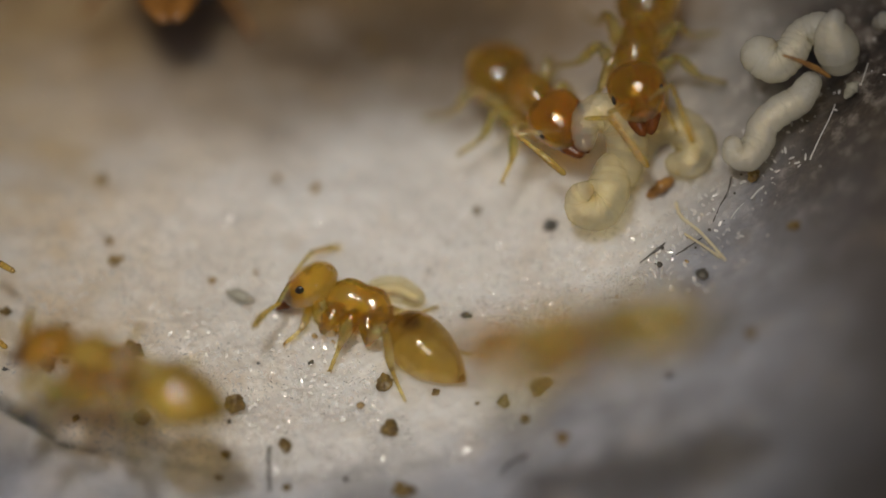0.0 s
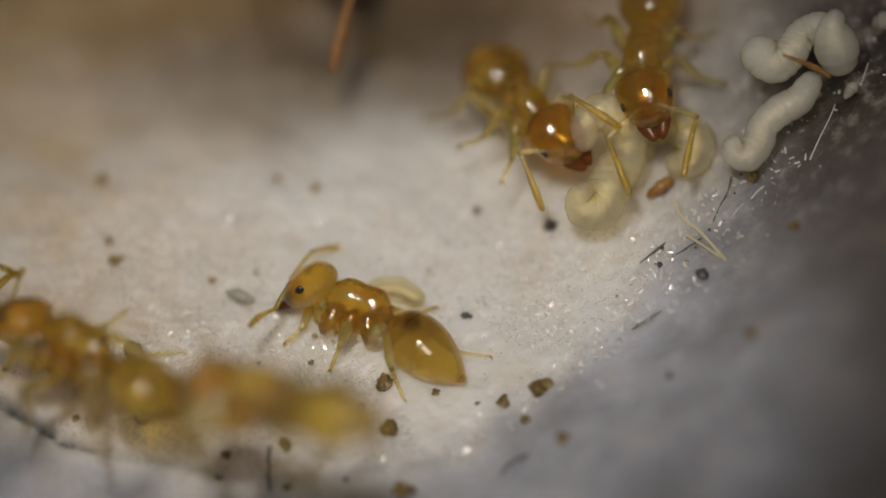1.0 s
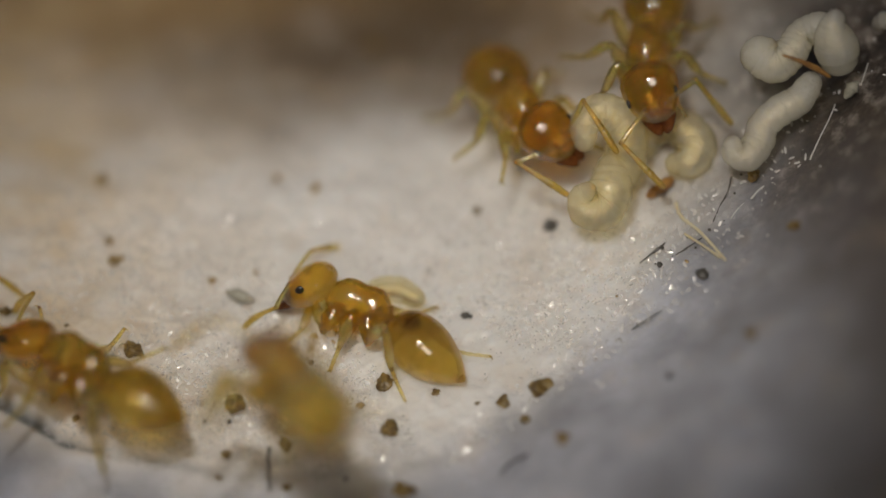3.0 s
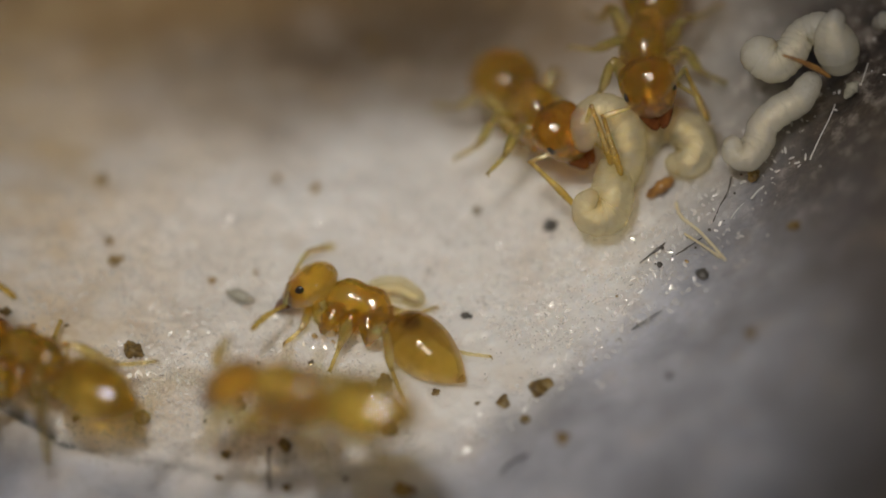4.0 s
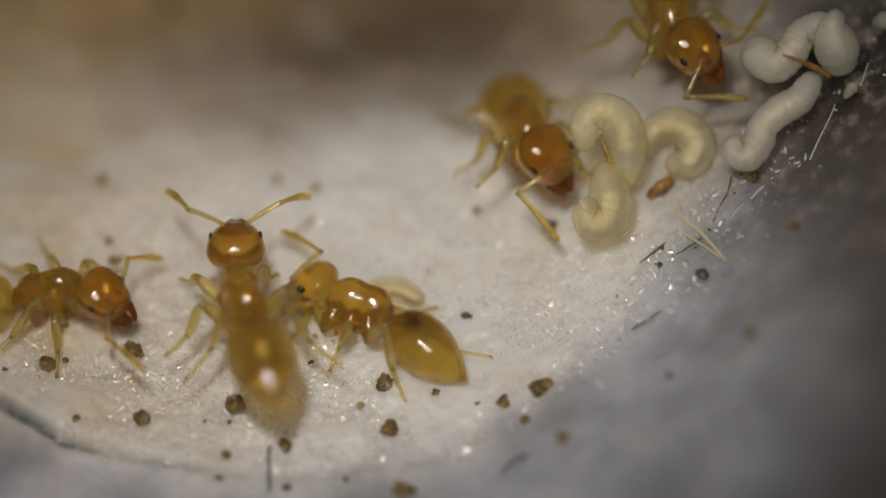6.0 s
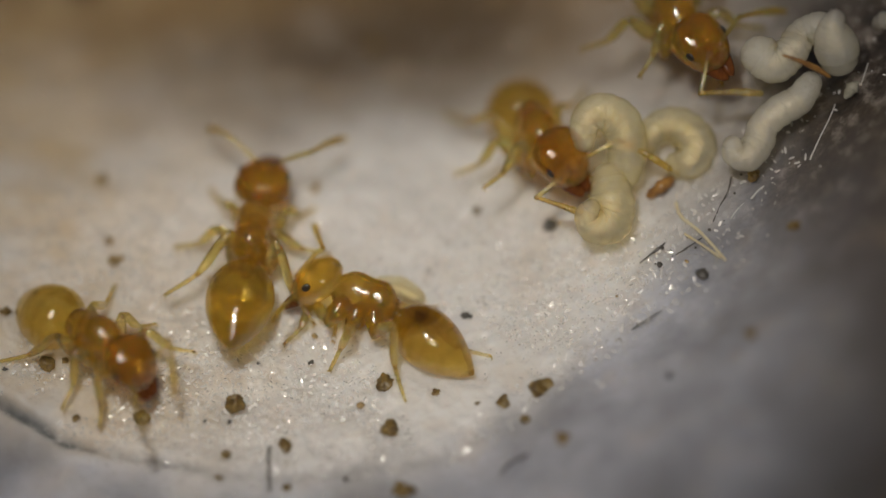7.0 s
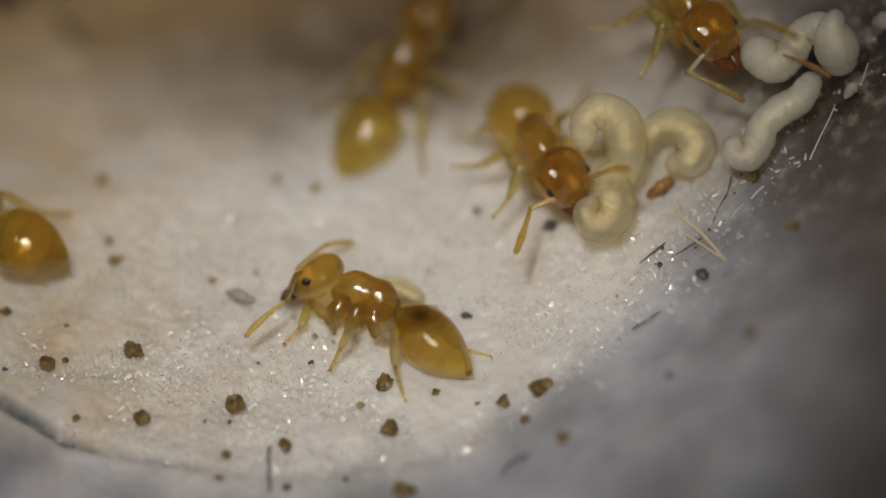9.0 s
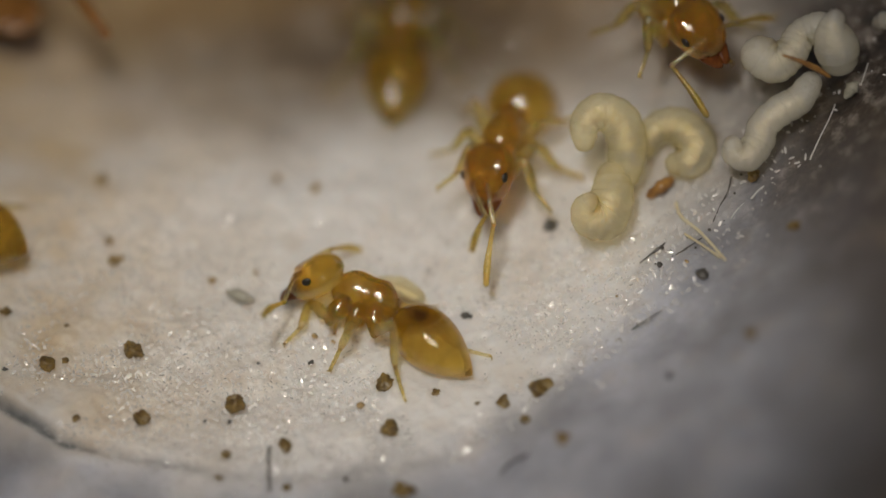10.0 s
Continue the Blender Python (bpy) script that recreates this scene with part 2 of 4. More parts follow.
def blob(shape, rings=24, sides=32):
    """A closed skin: shape(s, a) gives a point for s from 0 (back) to 1 (front) and an angle a."""
    bm = bmesh.new()
    rows = []
    for i in range(1, rings):
        s = i / rings
        rows.append([bm.verts.new(shape(s, 2 * math.pi * k / sides)) for k in range(sides)])
    a = bm.verts.new(shape(0.0, 0.0))
    b = bm.verts.new(shape(1.0, 0.0))
    for k in range(sides):
        j = (k + 1) % sides
        bm.faces.new((a, rows[0][j], rows[0][k]))
        bm.faces.new((b, rows[-1][k], rows[-1][j]))
        for r, q in zip(rows, rows[1:]):
            bm.faces.new((r[k], r[j], q[j], q[k]))
    return bm


def tube(points, radii, sides=12, bm=None, per=6, beads=0.0, count=0):
    """A rounded, tapered limb along smooth points, with ring-like joints if beads is given."""
    bm = bm or bmesh.new()
    pts = [Vector(p) for p in points]
    n = len(pts)
    line, rad = [], []
    for i in range(n - 1):
        p0, p1, p2, p3 = pts[max(i - 1, 0)], pts[i], pts[i + 1], pts[min(i + 2, n - 1)]
        for k in range(per):
            f = k / per
            line.append(0.5 * ((2 * p1) + (p2 - p0) * f + (2 * p0 - 5 * p1 + 4 * p2 - p3) * f * f + (3 * p1 - p0 - 3 * p2 + p3) * f ** 3))
            rad.append(radii[i] + (radii[i + 1] - radii[i]) * f)
    line.append(pts[-1])
    rad.append(radii[-1])
    total = len(line) - 1
    if beads:
        rad = [r * (1 + beads * (abs(math.sin(math.pi * count * i / total)) - 0.5)) for i, r in enumerate(rad)]
    # round caps
    d0, d1 = (line[0] - line[1]).normalized(), (line[-1] - line[-2]).normalized()
    head = [(line[0] + d0 * rad[0] * math.sin(q), rad[0] * math.cos(q)) for q in (1.25, 0.8, 0.4)]
    tail = [(line[-1] + d1 * rad[-1] * math.sin(q), rad[-1] * math.cos(q)) for q in (0.4, 0.8, 1.25)]
    chain = head + list(zip(line, rad)) + tail
    side = None
    rows = []
    for i, (p, r) in enumerate(chain):
        d = (chain[min(i + 1, len(chain) - 1)][0] - chain[max(i - 1, 0)][0]).normalized()
        if side is None:
            side = d.orthogonal().normalized()
        side = (side - d * side.dot(d)).normalized()
        up = d.cross(side)
        rows.append([bm.verts.new(p + r * (side * math.cos(2 * math.pi * k / sides) + up * math.sin(2 * math.pi * k / sides))) for k in range(sides)])
    for r, q in zip(rows, rows[1:]):
        for k in range(sides):
            bm.faces.new((r[k], r[(k + 1) % sides], q[(k + 1) % sides], q[k]))
    bm.faces.new(rows[0][::-1])
    bm.faces.new(rows[-1])
    return bm


def egg(centre, size, rings=10, sides=14):
    c = Vector(centre)
    return blob(lambda s, a: c + Vector((-size[0] * math.cos(math.pi * s), size[1] * math.sin(math.pi * s) * math.cos(a), size[2] * math.sin(math.pi * s) * math.sin(a))), rings, sides)


# ---- the nest ----
def build_floor():
    xs = np.concatenate([np.linspace(-16, -8.6, 30, endpoint=False), np.arange(-8.6, 8.6, 0.042), np.linspace(8.6, 16, 30)])
    ys = np.concatenate([np.linspace(-12, -7.6, 25, endpoint=False), np.arange(-7.6, 6.4, 0.046), np.linspace(6.4, 16, 50)])
    X, Y = np.meshgrid(xs, ys)
    Z = ground(X, Y)
    rng = np.random.default_rng(5)

    def lumps(cell, seed):
        g = np.random.default_rng(seed).normal(size=(int(36 / cell) + 3, int(36 / cell) + 3))
        fx, fy = (X + 17) / cell, (Y + 13) / cell
        ix, iy = fx.astype(int), fy.astype(int)
        tx, ty = fx - ix, fy - iy
        tx, ty = tx * tx * (3 - 2 * tx), ty * ty * (3 - 2 * ty)
        return (g[iy, ix] * (1 - tx) + g[iy, ix + 1] * tx) * (1 - ty) + (g[iy + 1, ix] * (1 - tx) + g[iy + 1, ix + 1] * tx) * ty

    outside = np.interp(X, RIM_X, RIM_Y) - Y
    grainy = 0.35 + 0.65 / (1 + np.exp((outside - 0.1) / 0.25))
    Z = Z + 0.06 * lumps(2.1, 1) + 0.03 * lumps(0.7, 2) + grainy * (0.014 * lumps(0.26, 3) + 0.009 * lumps(0.11, 4) + 0.004 * rng.normal(size=X.shape))
    ny, nx = X.shape
    verts = np.stack([X, Y, Z], -1).reshape(-1, 3)
    idx = np.arange(nx * ny).reshape(ny, nx)
    faces = np.stack([idx[:-1, :-1], idx[:-1, 1:], idx[1:, 1:], idx[1:, :-1]], -1).reshape(-1, 4).tolist()
    ring = list(idx[0, :]) + list(idx[1:, -1]) + list(idx[-1, -2::-1]) + list(idx[-2:0:-1, 0])
    low = verts[ring].copy()
    low[:, 2] = -6
    n0 = len(verts)
    verts = np.concatenate([verts, low])
    m = len(ring)
    faces += [[int(ring[i]), n0 + i, n0 + (i + 1) % m, int(ring[(i + 1) % m])] for i in range(m)]
    faces.append([n0 + i for i in range(m)][::-1])
    data = bpy.data.meshes.new("floor")
    data.from_pydata((verts * MM).tolist(), [], faces)
    data.materials.append(PLASTER)
    zone = np.zeros(len(verts))
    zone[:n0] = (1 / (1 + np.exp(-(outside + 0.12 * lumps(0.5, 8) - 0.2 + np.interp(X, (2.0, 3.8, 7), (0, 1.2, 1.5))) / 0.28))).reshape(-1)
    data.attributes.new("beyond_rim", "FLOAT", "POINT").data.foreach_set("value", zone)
    # mask of the painted crevice shade, strongest at the left
    shade_mask = np.zeros(len(verts))
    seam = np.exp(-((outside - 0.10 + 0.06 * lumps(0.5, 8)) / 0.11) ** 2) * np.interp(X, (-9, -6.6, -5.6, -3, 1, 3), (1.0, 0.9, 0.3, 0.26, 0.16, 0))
    shade_mask[:n0] = np.clip(seam * (1 + 0.35 * lumps(0.2, 9)), 0, 1).reshape(-1)
    data.attributes.new("crevice_shade", "FLOAT", "POINT").data.foreach_set("value", shade_mask)
    for p in data.polygons:
        p.use_smooth = True
    tagged(new("floor", data), "damp white plaster nest floor with brown stains", "floor", kind="structure")


def build_glints():
    """Tiny facets added for the wet film's glints, most leaning to mirror the lamp."""
    rng = np.random.default_rng(11)
    n = 50000
    x, y = rng.uniform(-8.6, 8.4, n), rng.uniform(-6.5, 6.0, n)
    out = np.interp(x, RIM_X, RIM_Y) - y
    near = np.exp(-((out + 0.9) / 1.3) ** 2)
    keep = rng.uniform(size=n) < np.where(out > 0.3, 0.1, 0.4 + 0.6 * near) * np.interp(x, (1.0, 2.5, 4.0, 5.6), (1, 0.75, 0.6, 0.14)) * np.interp(y, (0.6, 2.4, 5.5), (1, 0.2, 0.1))
    x, y = x[keep], y[keep]
    z = ground(x, y)
    verts, faces = [], []
    for px, py, pz in zip(x, y, z):
        r = float(rng.choice((0.010, 0.015, 0.022), p=(0.4, 0.4, 0.2)))
        lean = (0.42, 0.1, 0.1) if rng.uniform() < 0.6 else (0.1, 0.35, 0.35)
        turn = (Euler((float(rng.normal(lean[0], lean[1])), float(rng.normal(-0.05, lean[2])), 0)).to_matrix() @ Euler((0, 0, float(rng.uniform(0, 6.3)))).to_matrix())
        long = float(rng.uniform(1.2, 3.2))
        k0 = len(verts)
        verts.append(Vector((px, py, pz + 0.022)) + turn @ Vector((0, 0, r * 0.07)))
        for q in range(6):
            verts.append(Vector((px, py, pz + 0.022)) + turn @ Vector((r * long * math.cos(q * math.pi / 3), r * math.sin(q * math.pi / 3), 0)))
        for q in range(6):
            faces.append((k0, k0 + 1 + q, k0 + 1 + (q + 1) % 6))
    data = bpy.data.meshes.new("crystals")
    data.from_pydata([v * MM for v in verts], [], faces)
    data.materials.append(GLINT_FACET)
    tagged(new("crystals", data), "tiny added facets standing in for glints of the wet plaster", "crystals", kind="stuff")


# ---- ants ----
def sampler(rows):
    """Smooth values between rows, without overshoot."""
    a = np.array(rows, float)
    t, v = a[:, 0], a[:, 1:].copy()
    n = len(t)
    dt = np.diff(t)[:, None]
    sl = np.diff(v, axis=0) / dt
    g = np.zeros_like(v)
    if n > 2:
        same = sl[:-1] * sl[1:] > 0
        g[1:-1] = np.where(same, 2 * sl[:-1] * sl[1:] / np.where(same, sl[:-1] + sl[1:], 1), 0)
    g[0], g[-1] = (sl[0], sl[-1]) if n > 1 else (0, 0)

    def at(q):
        q = min(max(q, t[0]), t[-1])
        i = min(max(int(np.searchsorted(t, q)) - 1, 0), n - 2)
        h = dt[i, 0]
        f = (q - t[i]) / h
        return ((1 + 2 * f) * (1 - f) ** 2 * v[i] + f * (1 - f) ** 2 * h * g[i] + f * f * (3 - 2 * f) * v[i + 1] - f * f * (1 - f) * h * g[i + 1])
    return at


NECK, WAIST = Vector((0.62, 0, 0.08)), Vector((-0.66, 0, -0.12))
SOCKET = Vector((0.74, 0.17, 0.32))
HIPS = (Vector((0.36, 0.16, -0.22)), Vector((0.02, 0.18, -0.25)), Vector((-0.32, 0.17, -0.20)))
JOINTS = (Vector((0.50, 0.24, -0.60)), Vector((0.06, 0.30, -0.66)), Vector((-0.44, 0.30, -0.58)))
THIGH, SHIN = (0.68, 0.72, 0.88), (1.05, 1.14, 1.60)
SCAPE, WHIP = 0.72, 1.05


def head_shape(s, a):
    x = -0.08 + 1.12 * s
    round_end = math.sqrt(max(1 - (2 * s - 1) ** 6, 0))
    wide = np.interp(s, (0, 0.05, 0.15, 0.3, 0.45, 0.6, 0.75, 0.9, 1), (0.18, 0.33, 0.45, 0.51, 0.51, 0.475, 0.42, 0.35, 0.28)) * round_end
    tall = np.interp(s, (0, 0.05, 0.15, 0.3, 0.45, 0.6, 0.75, 0.9, 1), (0.14, 0.20, 0.27, 0.33, 0.35, 0.335, 0.29, 0.23, 0.17)) * round_end
    notch = 0.05 * math.exp(-(math.cos(a) / 0.4) ** 2) * max(0.2 - s, 0) / 0.2
    return Vector((x + notch, float(wide) * math.cos(a), 0.13 + float(tall) * math.sin(a) - 0.13 * s * s))


# from the waist (0) to the neck (1): back, belly and half width
TRUNK = sampler([(0, 0.02, 0.04, 0.03), (0.05, 0.18, 0.19, 0.17), (0.13, 0.35, 0.32, 0.28), (0.24, 0.44, 0.41, 0.33), (0.34, 0.445, 0.42, 0.34), (0.42, 0.435, 0.43, 0.335), (0.50, 0.45, 0.43, 0.34),
                 (0.62, 0.47, 0.43, 0.355), (0.72, 0.45, 0.44, 0.36), (0.82, 0.37, 0.37, 0.32), (0.91, 0.26, 0.26, 0.23), (0.97, 0.15, 0.16, 0.13), (1, 0.03, 0.03, 0.03)])


def trunk_shape(s, a):
    back, under, wide = TRUNK(s)
    up = math.sin(a)
    return Vector((-0.72 + 1.40 * s, wide * math.cos(a), (back if up > 0 else under) * up + 0.06 * (s - 0.4)))


def gaster_shape(s, a):
    x = -1.74 + 1.68 * s
    if s < 0.62:
        r = math.sin(math.pi / 2 * s / 0.62) ** 0.80
    else:
        r = math.sqrt(max(1 - ((s - 0.62) / 0.38) ** 2.2, 0))
    for c in (0.28, 0.50, 0.73):
        r *= 1.0 - 0.016 * math.exp(-((s - c) / 0.010) ** 2)
    return Vector((x, 0.575 * r * math.cos(a), 0.545 * r * math.sin(a) - 0.08 + 0.08 * s))


def facing(yaw, pitch, roll=0.0):
    return (Matrix.Rotation(radians(yaw), 4, "Z") @ Matrix.Rotation(radians(-pitch), 4, "Y") @ Matrix.Rotation(radians(roll), 4, "X"))


def towards(d, pole):
    """A turn whose x axis runs along d and whose z axis leans to the pole."""
    x = d.normalized()
    y = pole.cross(x)
    if y.length < 1e-6:
        y = x.orthogonal()
    y.normalize()
    return Matrix((x, y, x.cross(y))).transposed().to_4x4()


def build_ant(label, skin, belly, limb, size=1.0, plump=1.0, stretch=1.0, brow=1.0):
    def out(bm, more=1.0):
        for v in bm.verts:
            v.co *= size * more
        return bm
    ant = tagged(new("ant"), label, "ant", "ants of the colony")
    part("thorax", out(blob(trunk_shape, 36, 28)), skin[0], ant)
    head = part("head", out(blob(head_shape, 32, 36), brow), skin[1], ant, "glossy orange-brown head", NECK * size)
    front = [min(max((v.co.x / (MM * size * brow) - 0.5) / 0.5, 0), 1) for v in head.data.vertices]
    head.data.attributes.new("front", "FLOAT", "POINT").data.foreach_set("value", front)
    for s in (1, -1):
        part("eye", out(egg((0.57, 0.425 * s, 0.22), (0.09, 0.04, 0.075)), brow), BLACK, head, "small black eye")

        def jaw_shape(q, a, s=s):
            wide = 0.19 * math.sqrt(max(1 - (2 * q - 1) ** 4, 0)) * (1 - 0.6 * q)
            return Vector((0.86 + 0.40 * q, s * (0.175 - 0.11 * q) + wide * math.cos(a), -0.02 - 0.05 * q + wide * 0.6 * math.sin(a)))
        part("mandible", out(blob(jaw_shape, 12, 14), brow), QUEENLY if limb is QUEENLY else RED, head, "dark red-brown mandible")
        lobe = egg((0.74, 0.13 * s, 0.30), (0.10, 0.05, 0.05))
        part("antenna_socket", out(lobe, brow), skin[1], head)
    clyp = egg((0.90, 0, 0.06), (0.14, 0.25, 0.12))
    part("face_plate", out(clyp, brow), skin[1], head, "rounded plate above the jaws")
    sac = blob(gaster_shape, 84, 40)
    seam = [sum(math.exp(-((v.co.x + 1.74) / 1.68 - c) ** 2 / 0.001) for c in (0.27, 0.49, 0.72)) for v in sac.verts]
    for v in sac.verts:
        v.co.x *= stretch
        v.co.y *= plump
        v.co.z *= plump
    gaster = part("gaster", out(sac), belly, ant, "swollen glossy olive-yellow gaster", WAIST * size)
    gaster.data.attributes.new("seam", "FLOAT", "POINT").data.foreach_set("value", seam)
    pet = tube([(0.06, 0, -0.02), (-0.05, 0, 0.0), (-0.14, 0, -0.02)], (0.11, 0.13, 0.12), 12)
    part("petiole", out(pet), skin[0], ant, "", WAIST * size)
    node = egg((-0.02, 0, 0.10), (0.05, 0.16, 0.20))
    part("petiole_scale", out(node), skin[0], ant, "", WAIST * size)
    rig = {"ant": ant, "head": head, "gaster": gaster, "size": size, "brow": brow, "legs": [], "feelers": []}
    for side in (1, -1):
        for i in range(3):
            a, b = THIGH[i], SHIN[i]
            hip, joint = (Vector((p.x, p.y * side, p.z)) for p in (HIPS[i], JOINTS[i]))
            coxa = tube([Vector(), (joint - hip) * 0.45 + Vector((0, 0.02 * side, 0)), joint - hip], (0.18, (0.20, 0.165, 0.175)[i], 0.09), 14)
            part("coxa", out(coxa), skin[0], ant, "", hip * size)
            leg = tube([(-0.03, 0, -0.01), (0.08, 0, 0.0), (0.13, 0, 0.0)], (0.075, 0.085, 0.06), 10)
            tube([(0.12, 0, 0), (a * 0.4, 0, 0.02), (a * 0.75, 0, 0.015), (a, 0, 0)], (0.07, 0.135, 0.115, 0.065), 14, leg)
            upper = part("leg", out(leg), limb, ant, "", joint * size)
            dip = -0.11 * b
            shin = tube([(0, 0, 0), (b * 0.15, 0, 0.03 + dip * 0.25), (b * 0.4, 0, dip * 0.75), (b * 0.56, 0, dip)], (0.06, 0.088, 0.088, 0.05), 12)
            tube([(b * 0.56, 0, dip), (b * 0.60, 0.035, dip - 0.05)], (0.022, 0.008), 6, shin, 3)
            tube([(b * 0.555, 0, dip), (b * 0.72, 0, dip * 0.72), (b * 0.97, 0, 0)], (0.044, 0.04, 0.034), 8, shin, 10, 0.28, 5)
            tube([(b * 0.96, 0, 0), (b, 0.035, -0.01), (b + 0.02, 0.05, -0.045)], (0.02, 0.014, 0.008), 6, shin, 2)
            tube([(b * 0.96, 0, 0), (b, -0.035, -0.01), (b + 0.02, -0.05, -0.045)], (0.02, 0.014, 0.008), 6, shin, 2)
            lower = part("lower_leg", out(shin), limb, upper, "", Vector((a, 0, 0)) * size)
            rig["legs"].append((upper, lower, i, side))
        stalk = tube([(0, 0, 0), (SCAPE * 0.3, 0, 0.02), (SCAPE * 0.7, 0, 0.02), (SCAPE, 0, 0)], (0.035, 0.038, 0.045, 0.05), 10)
        stem = part("antenna_stalk", out(stalk), limb, head)
        lash = tube([(0, 0, 0), (WHIP * 0.33, 0, 0.03), (WHIP * 0.7, 0, 0.03), (WHIP, 0, -0.02)], (0.034, 0.044, 0.066, 0.052), 12, None, 22, 0.2, 11)
        tip = part("antenna_lash", out(lash), limb if limb is QUEENLY else AMBER, head, "finely ringed antenna tip")
        rig["feelers"].append((stem, tip, side))
    return rig


def turned(rows, columns):
    a = np.array(rows, float)
    for k in columns:
        a[:, k] = np.degrees(np.unwrap(np.radians(a[:, k])))
    return a


STANCE = ((0.95, 0.72), (0.05, 1.12), (-1.05, 0.98))


def move_ant(rig, body, head, gaster, feelers=((), ()), feet=None, knees=None, step=0.1, spread=1.3, cycle=1.3, roll=((0, 0), (10, 0)), neck=NECK):
    """Keys an ant's body, head, gaster, legs and antennae. body rows: t, x, y, z, yaw, pitch; head: t, yaw, pitch, roll; gaster: t, yaw, pitch;
    feelers: t, stalk yaw, pitch, lash yaw, pitch in the head's space; roll: t, degrees by which the left side is raised; feet: fixed places, or None for a walking gait."""
    size = rig["size"]
    body, head, gaster = turned(body, [4]), turned(head, [1]), turned(gaster, [1])
    B, Hd, G = sampler(body), sampler(head), sampler(gaster)
    tips = sampler(roll)

    def lean_at(t):
        return float(tips(t)[0])
    times = [round(step * i, 3) for i in range(int(10.0 / step + 0.5) + 1)]

    def root(t):
        x, y, z, yaw, pitch = B(t)
        return Matrix.Translation((x, y, z)) @ facing(yaw, pitch, lean_at(t))
    # distance walked, with turning counted as walking
    fine = np.arange(0, 10.01, 0.05)
    vals = np.array([B(t) for t in fine])
    gone = np.concatenate([[0], np.cumsum(np.hypot(*np.diff(vals[:, :2], axis=0).T) + np.abs(np.diff(vals[:, 3])) * 0.012)])
    gone = gone + np.arange(len(gone)) * 1e-6

    def foothold(i, side, s):
        t = float(np.interp(s, gone, fine))
        x, y, z, yaw, pitch = B(t)
        fx, fy = STANCE[i][0] * size * spread, STANCE[i][1] * size * side * spread
        c, d = math.cos(radians(yaw)), math.sin(radians(yaw))
        px, py = x + fx * c - fy * d, y + fx * d + fy * c
        under = z + fx * math.sin(radians(pitch)) - 0.85 * size
        return Vector((px, py, max(float(ground(np.array([px]), np.array([py]))[0]) + 0.03, under)))
    rows = {k: [] for k in ("ant", "head", "gaster")}
    legs = [([], []) for _ in rig["legs"]]
    whips = [([], []) for _ in rig["feelers"]]
    for t in times:
        R = root(t)
        inv = R.inverted()
        turn = R.to_3x3().to_4x4()
        hy, hp, *lean = Hd(t)
        gy, gp = G(t)
        rows["ant"].append((t, Matrix.Translation(R.translation * MM) @ turn))
        hl = turn.inverted() @ facing(hy, hp, *lean)
        rows["head"].append((t, Matrix.Translation(neck * size * MM) @ hl))
        rows["gaster"].append((t, Matrix.Translation(WAIST * size * MM) @ turn.inverted() @ facing(gy, gp, lean_at(t))))
        for n, (upper, lower, i, side) in enumerate(rig["legs"]):
            if feet:
                foot = Vector((*feet[(0 if side > 0 else 3) + i], 0))
                foot.z = float(ground(np.array([foot.x]), np.array([foot.y]))[0]) + 0.03
            else:
                s = float(np.interp(t, fine, gone)) / cycle + (0.5 if (i + (side > 0)) % 2 else 0.0)
                k, f = math.floor(s), s - math.floor(s)
                off = 0.5 if (i + (side > 0)) % 2 else 0.0
                here = foothold(i, side, (k + 0.3 - off) * cycle)
                if f > 0.6:
                    there = foothold(i, side, (k + 1.3 - off) * cycle)
                    q = (f - 0.6) / 0.4
                    q = q * q * (3 - 2 * q)
                    here = here.lerp(there, q) + Vector((0, 0, 0.35 * math.sin(math.pi * q)))
                foot = here
            hip = Vector((JOINTS[i].x, JOINTS[i].y * side, JOINTS[i].z)) * size
            d = inv @ foot - hip
            a, b = THIGH[i] * size, SHIN[i] * size
            L = min(max(d.length, abs(a - b) + 0.05), (a + b) * 0.995)
            d = d.normalized() * L
            up = Vector((0, 0.55 * side, 1.0)) + Vector((0.35 if i == 0 else -0.25 if i == 2 else 0, 0, 0))
            if knees:
                up = inv.to_3x3() @ Vector(knees[(0 if side > 0 else 3) + i])
            bend = (up - d * (up.dot(d) / d.length_squared)).normalized()
            ca = (a * a + L * L - b * b) / (2 * a * L)
            knee = d.normalized() * a * ca + bend * a * math.sqrt(max(1 - ca * ca, 0))
            m1 = towards(knee, bend)
            m2 = m1.inverted() @ towards(d - knee, bend)
            legs[n][0].append((t, Matrix.Translation(hip * MM) @ m1))
            legs[n][1].append((t, Matrix.Translation(Vector((a, 0, 0)) * MM) @ m2))
        for n, (stem, tip, side) in enumerate(rig["feelers"]):
            given = feelers[0 if side > 0 else 1]
            if len(given):
                y1, p1, y2, p2 = sampler(turned(given, [1, 3]))(t)
            else:
                wob = math.sin(t * 5.1 + side * 1.3) * 9 + math.sin(t * 2.3 + side) * 7
                y1, p1, y2, p2 = side * (76 + wob), 26 + wob * 0.5, side * (30 - wob * 0.6), -30 + wob * 0.7
            m1, m2 = facing(y1, p1), facing(y2, p2)
            base = Vector((SOCKET.x, SOCKET.y * side, SOCKET.z)) * size * rig["brow"]
            elbow = base + m1 @ (Vector((SCAPE, 0, 0)) * size)
            whips[n][0].append((t, Matrix.Translation(base * MM) @ m1))
            whips[n][1].append((t, Matrix.Translation(elbow * MM) @ m2))
    walk(rig["ant"], rows["ant"])
    walk(rig["head"], rows["head"])
    walk(rig["gaster"], rows["gaster"])
    for n, (upper, lower, i, side) in enumerate(rig["legs"]):
        walk(upper, legs[n][0])
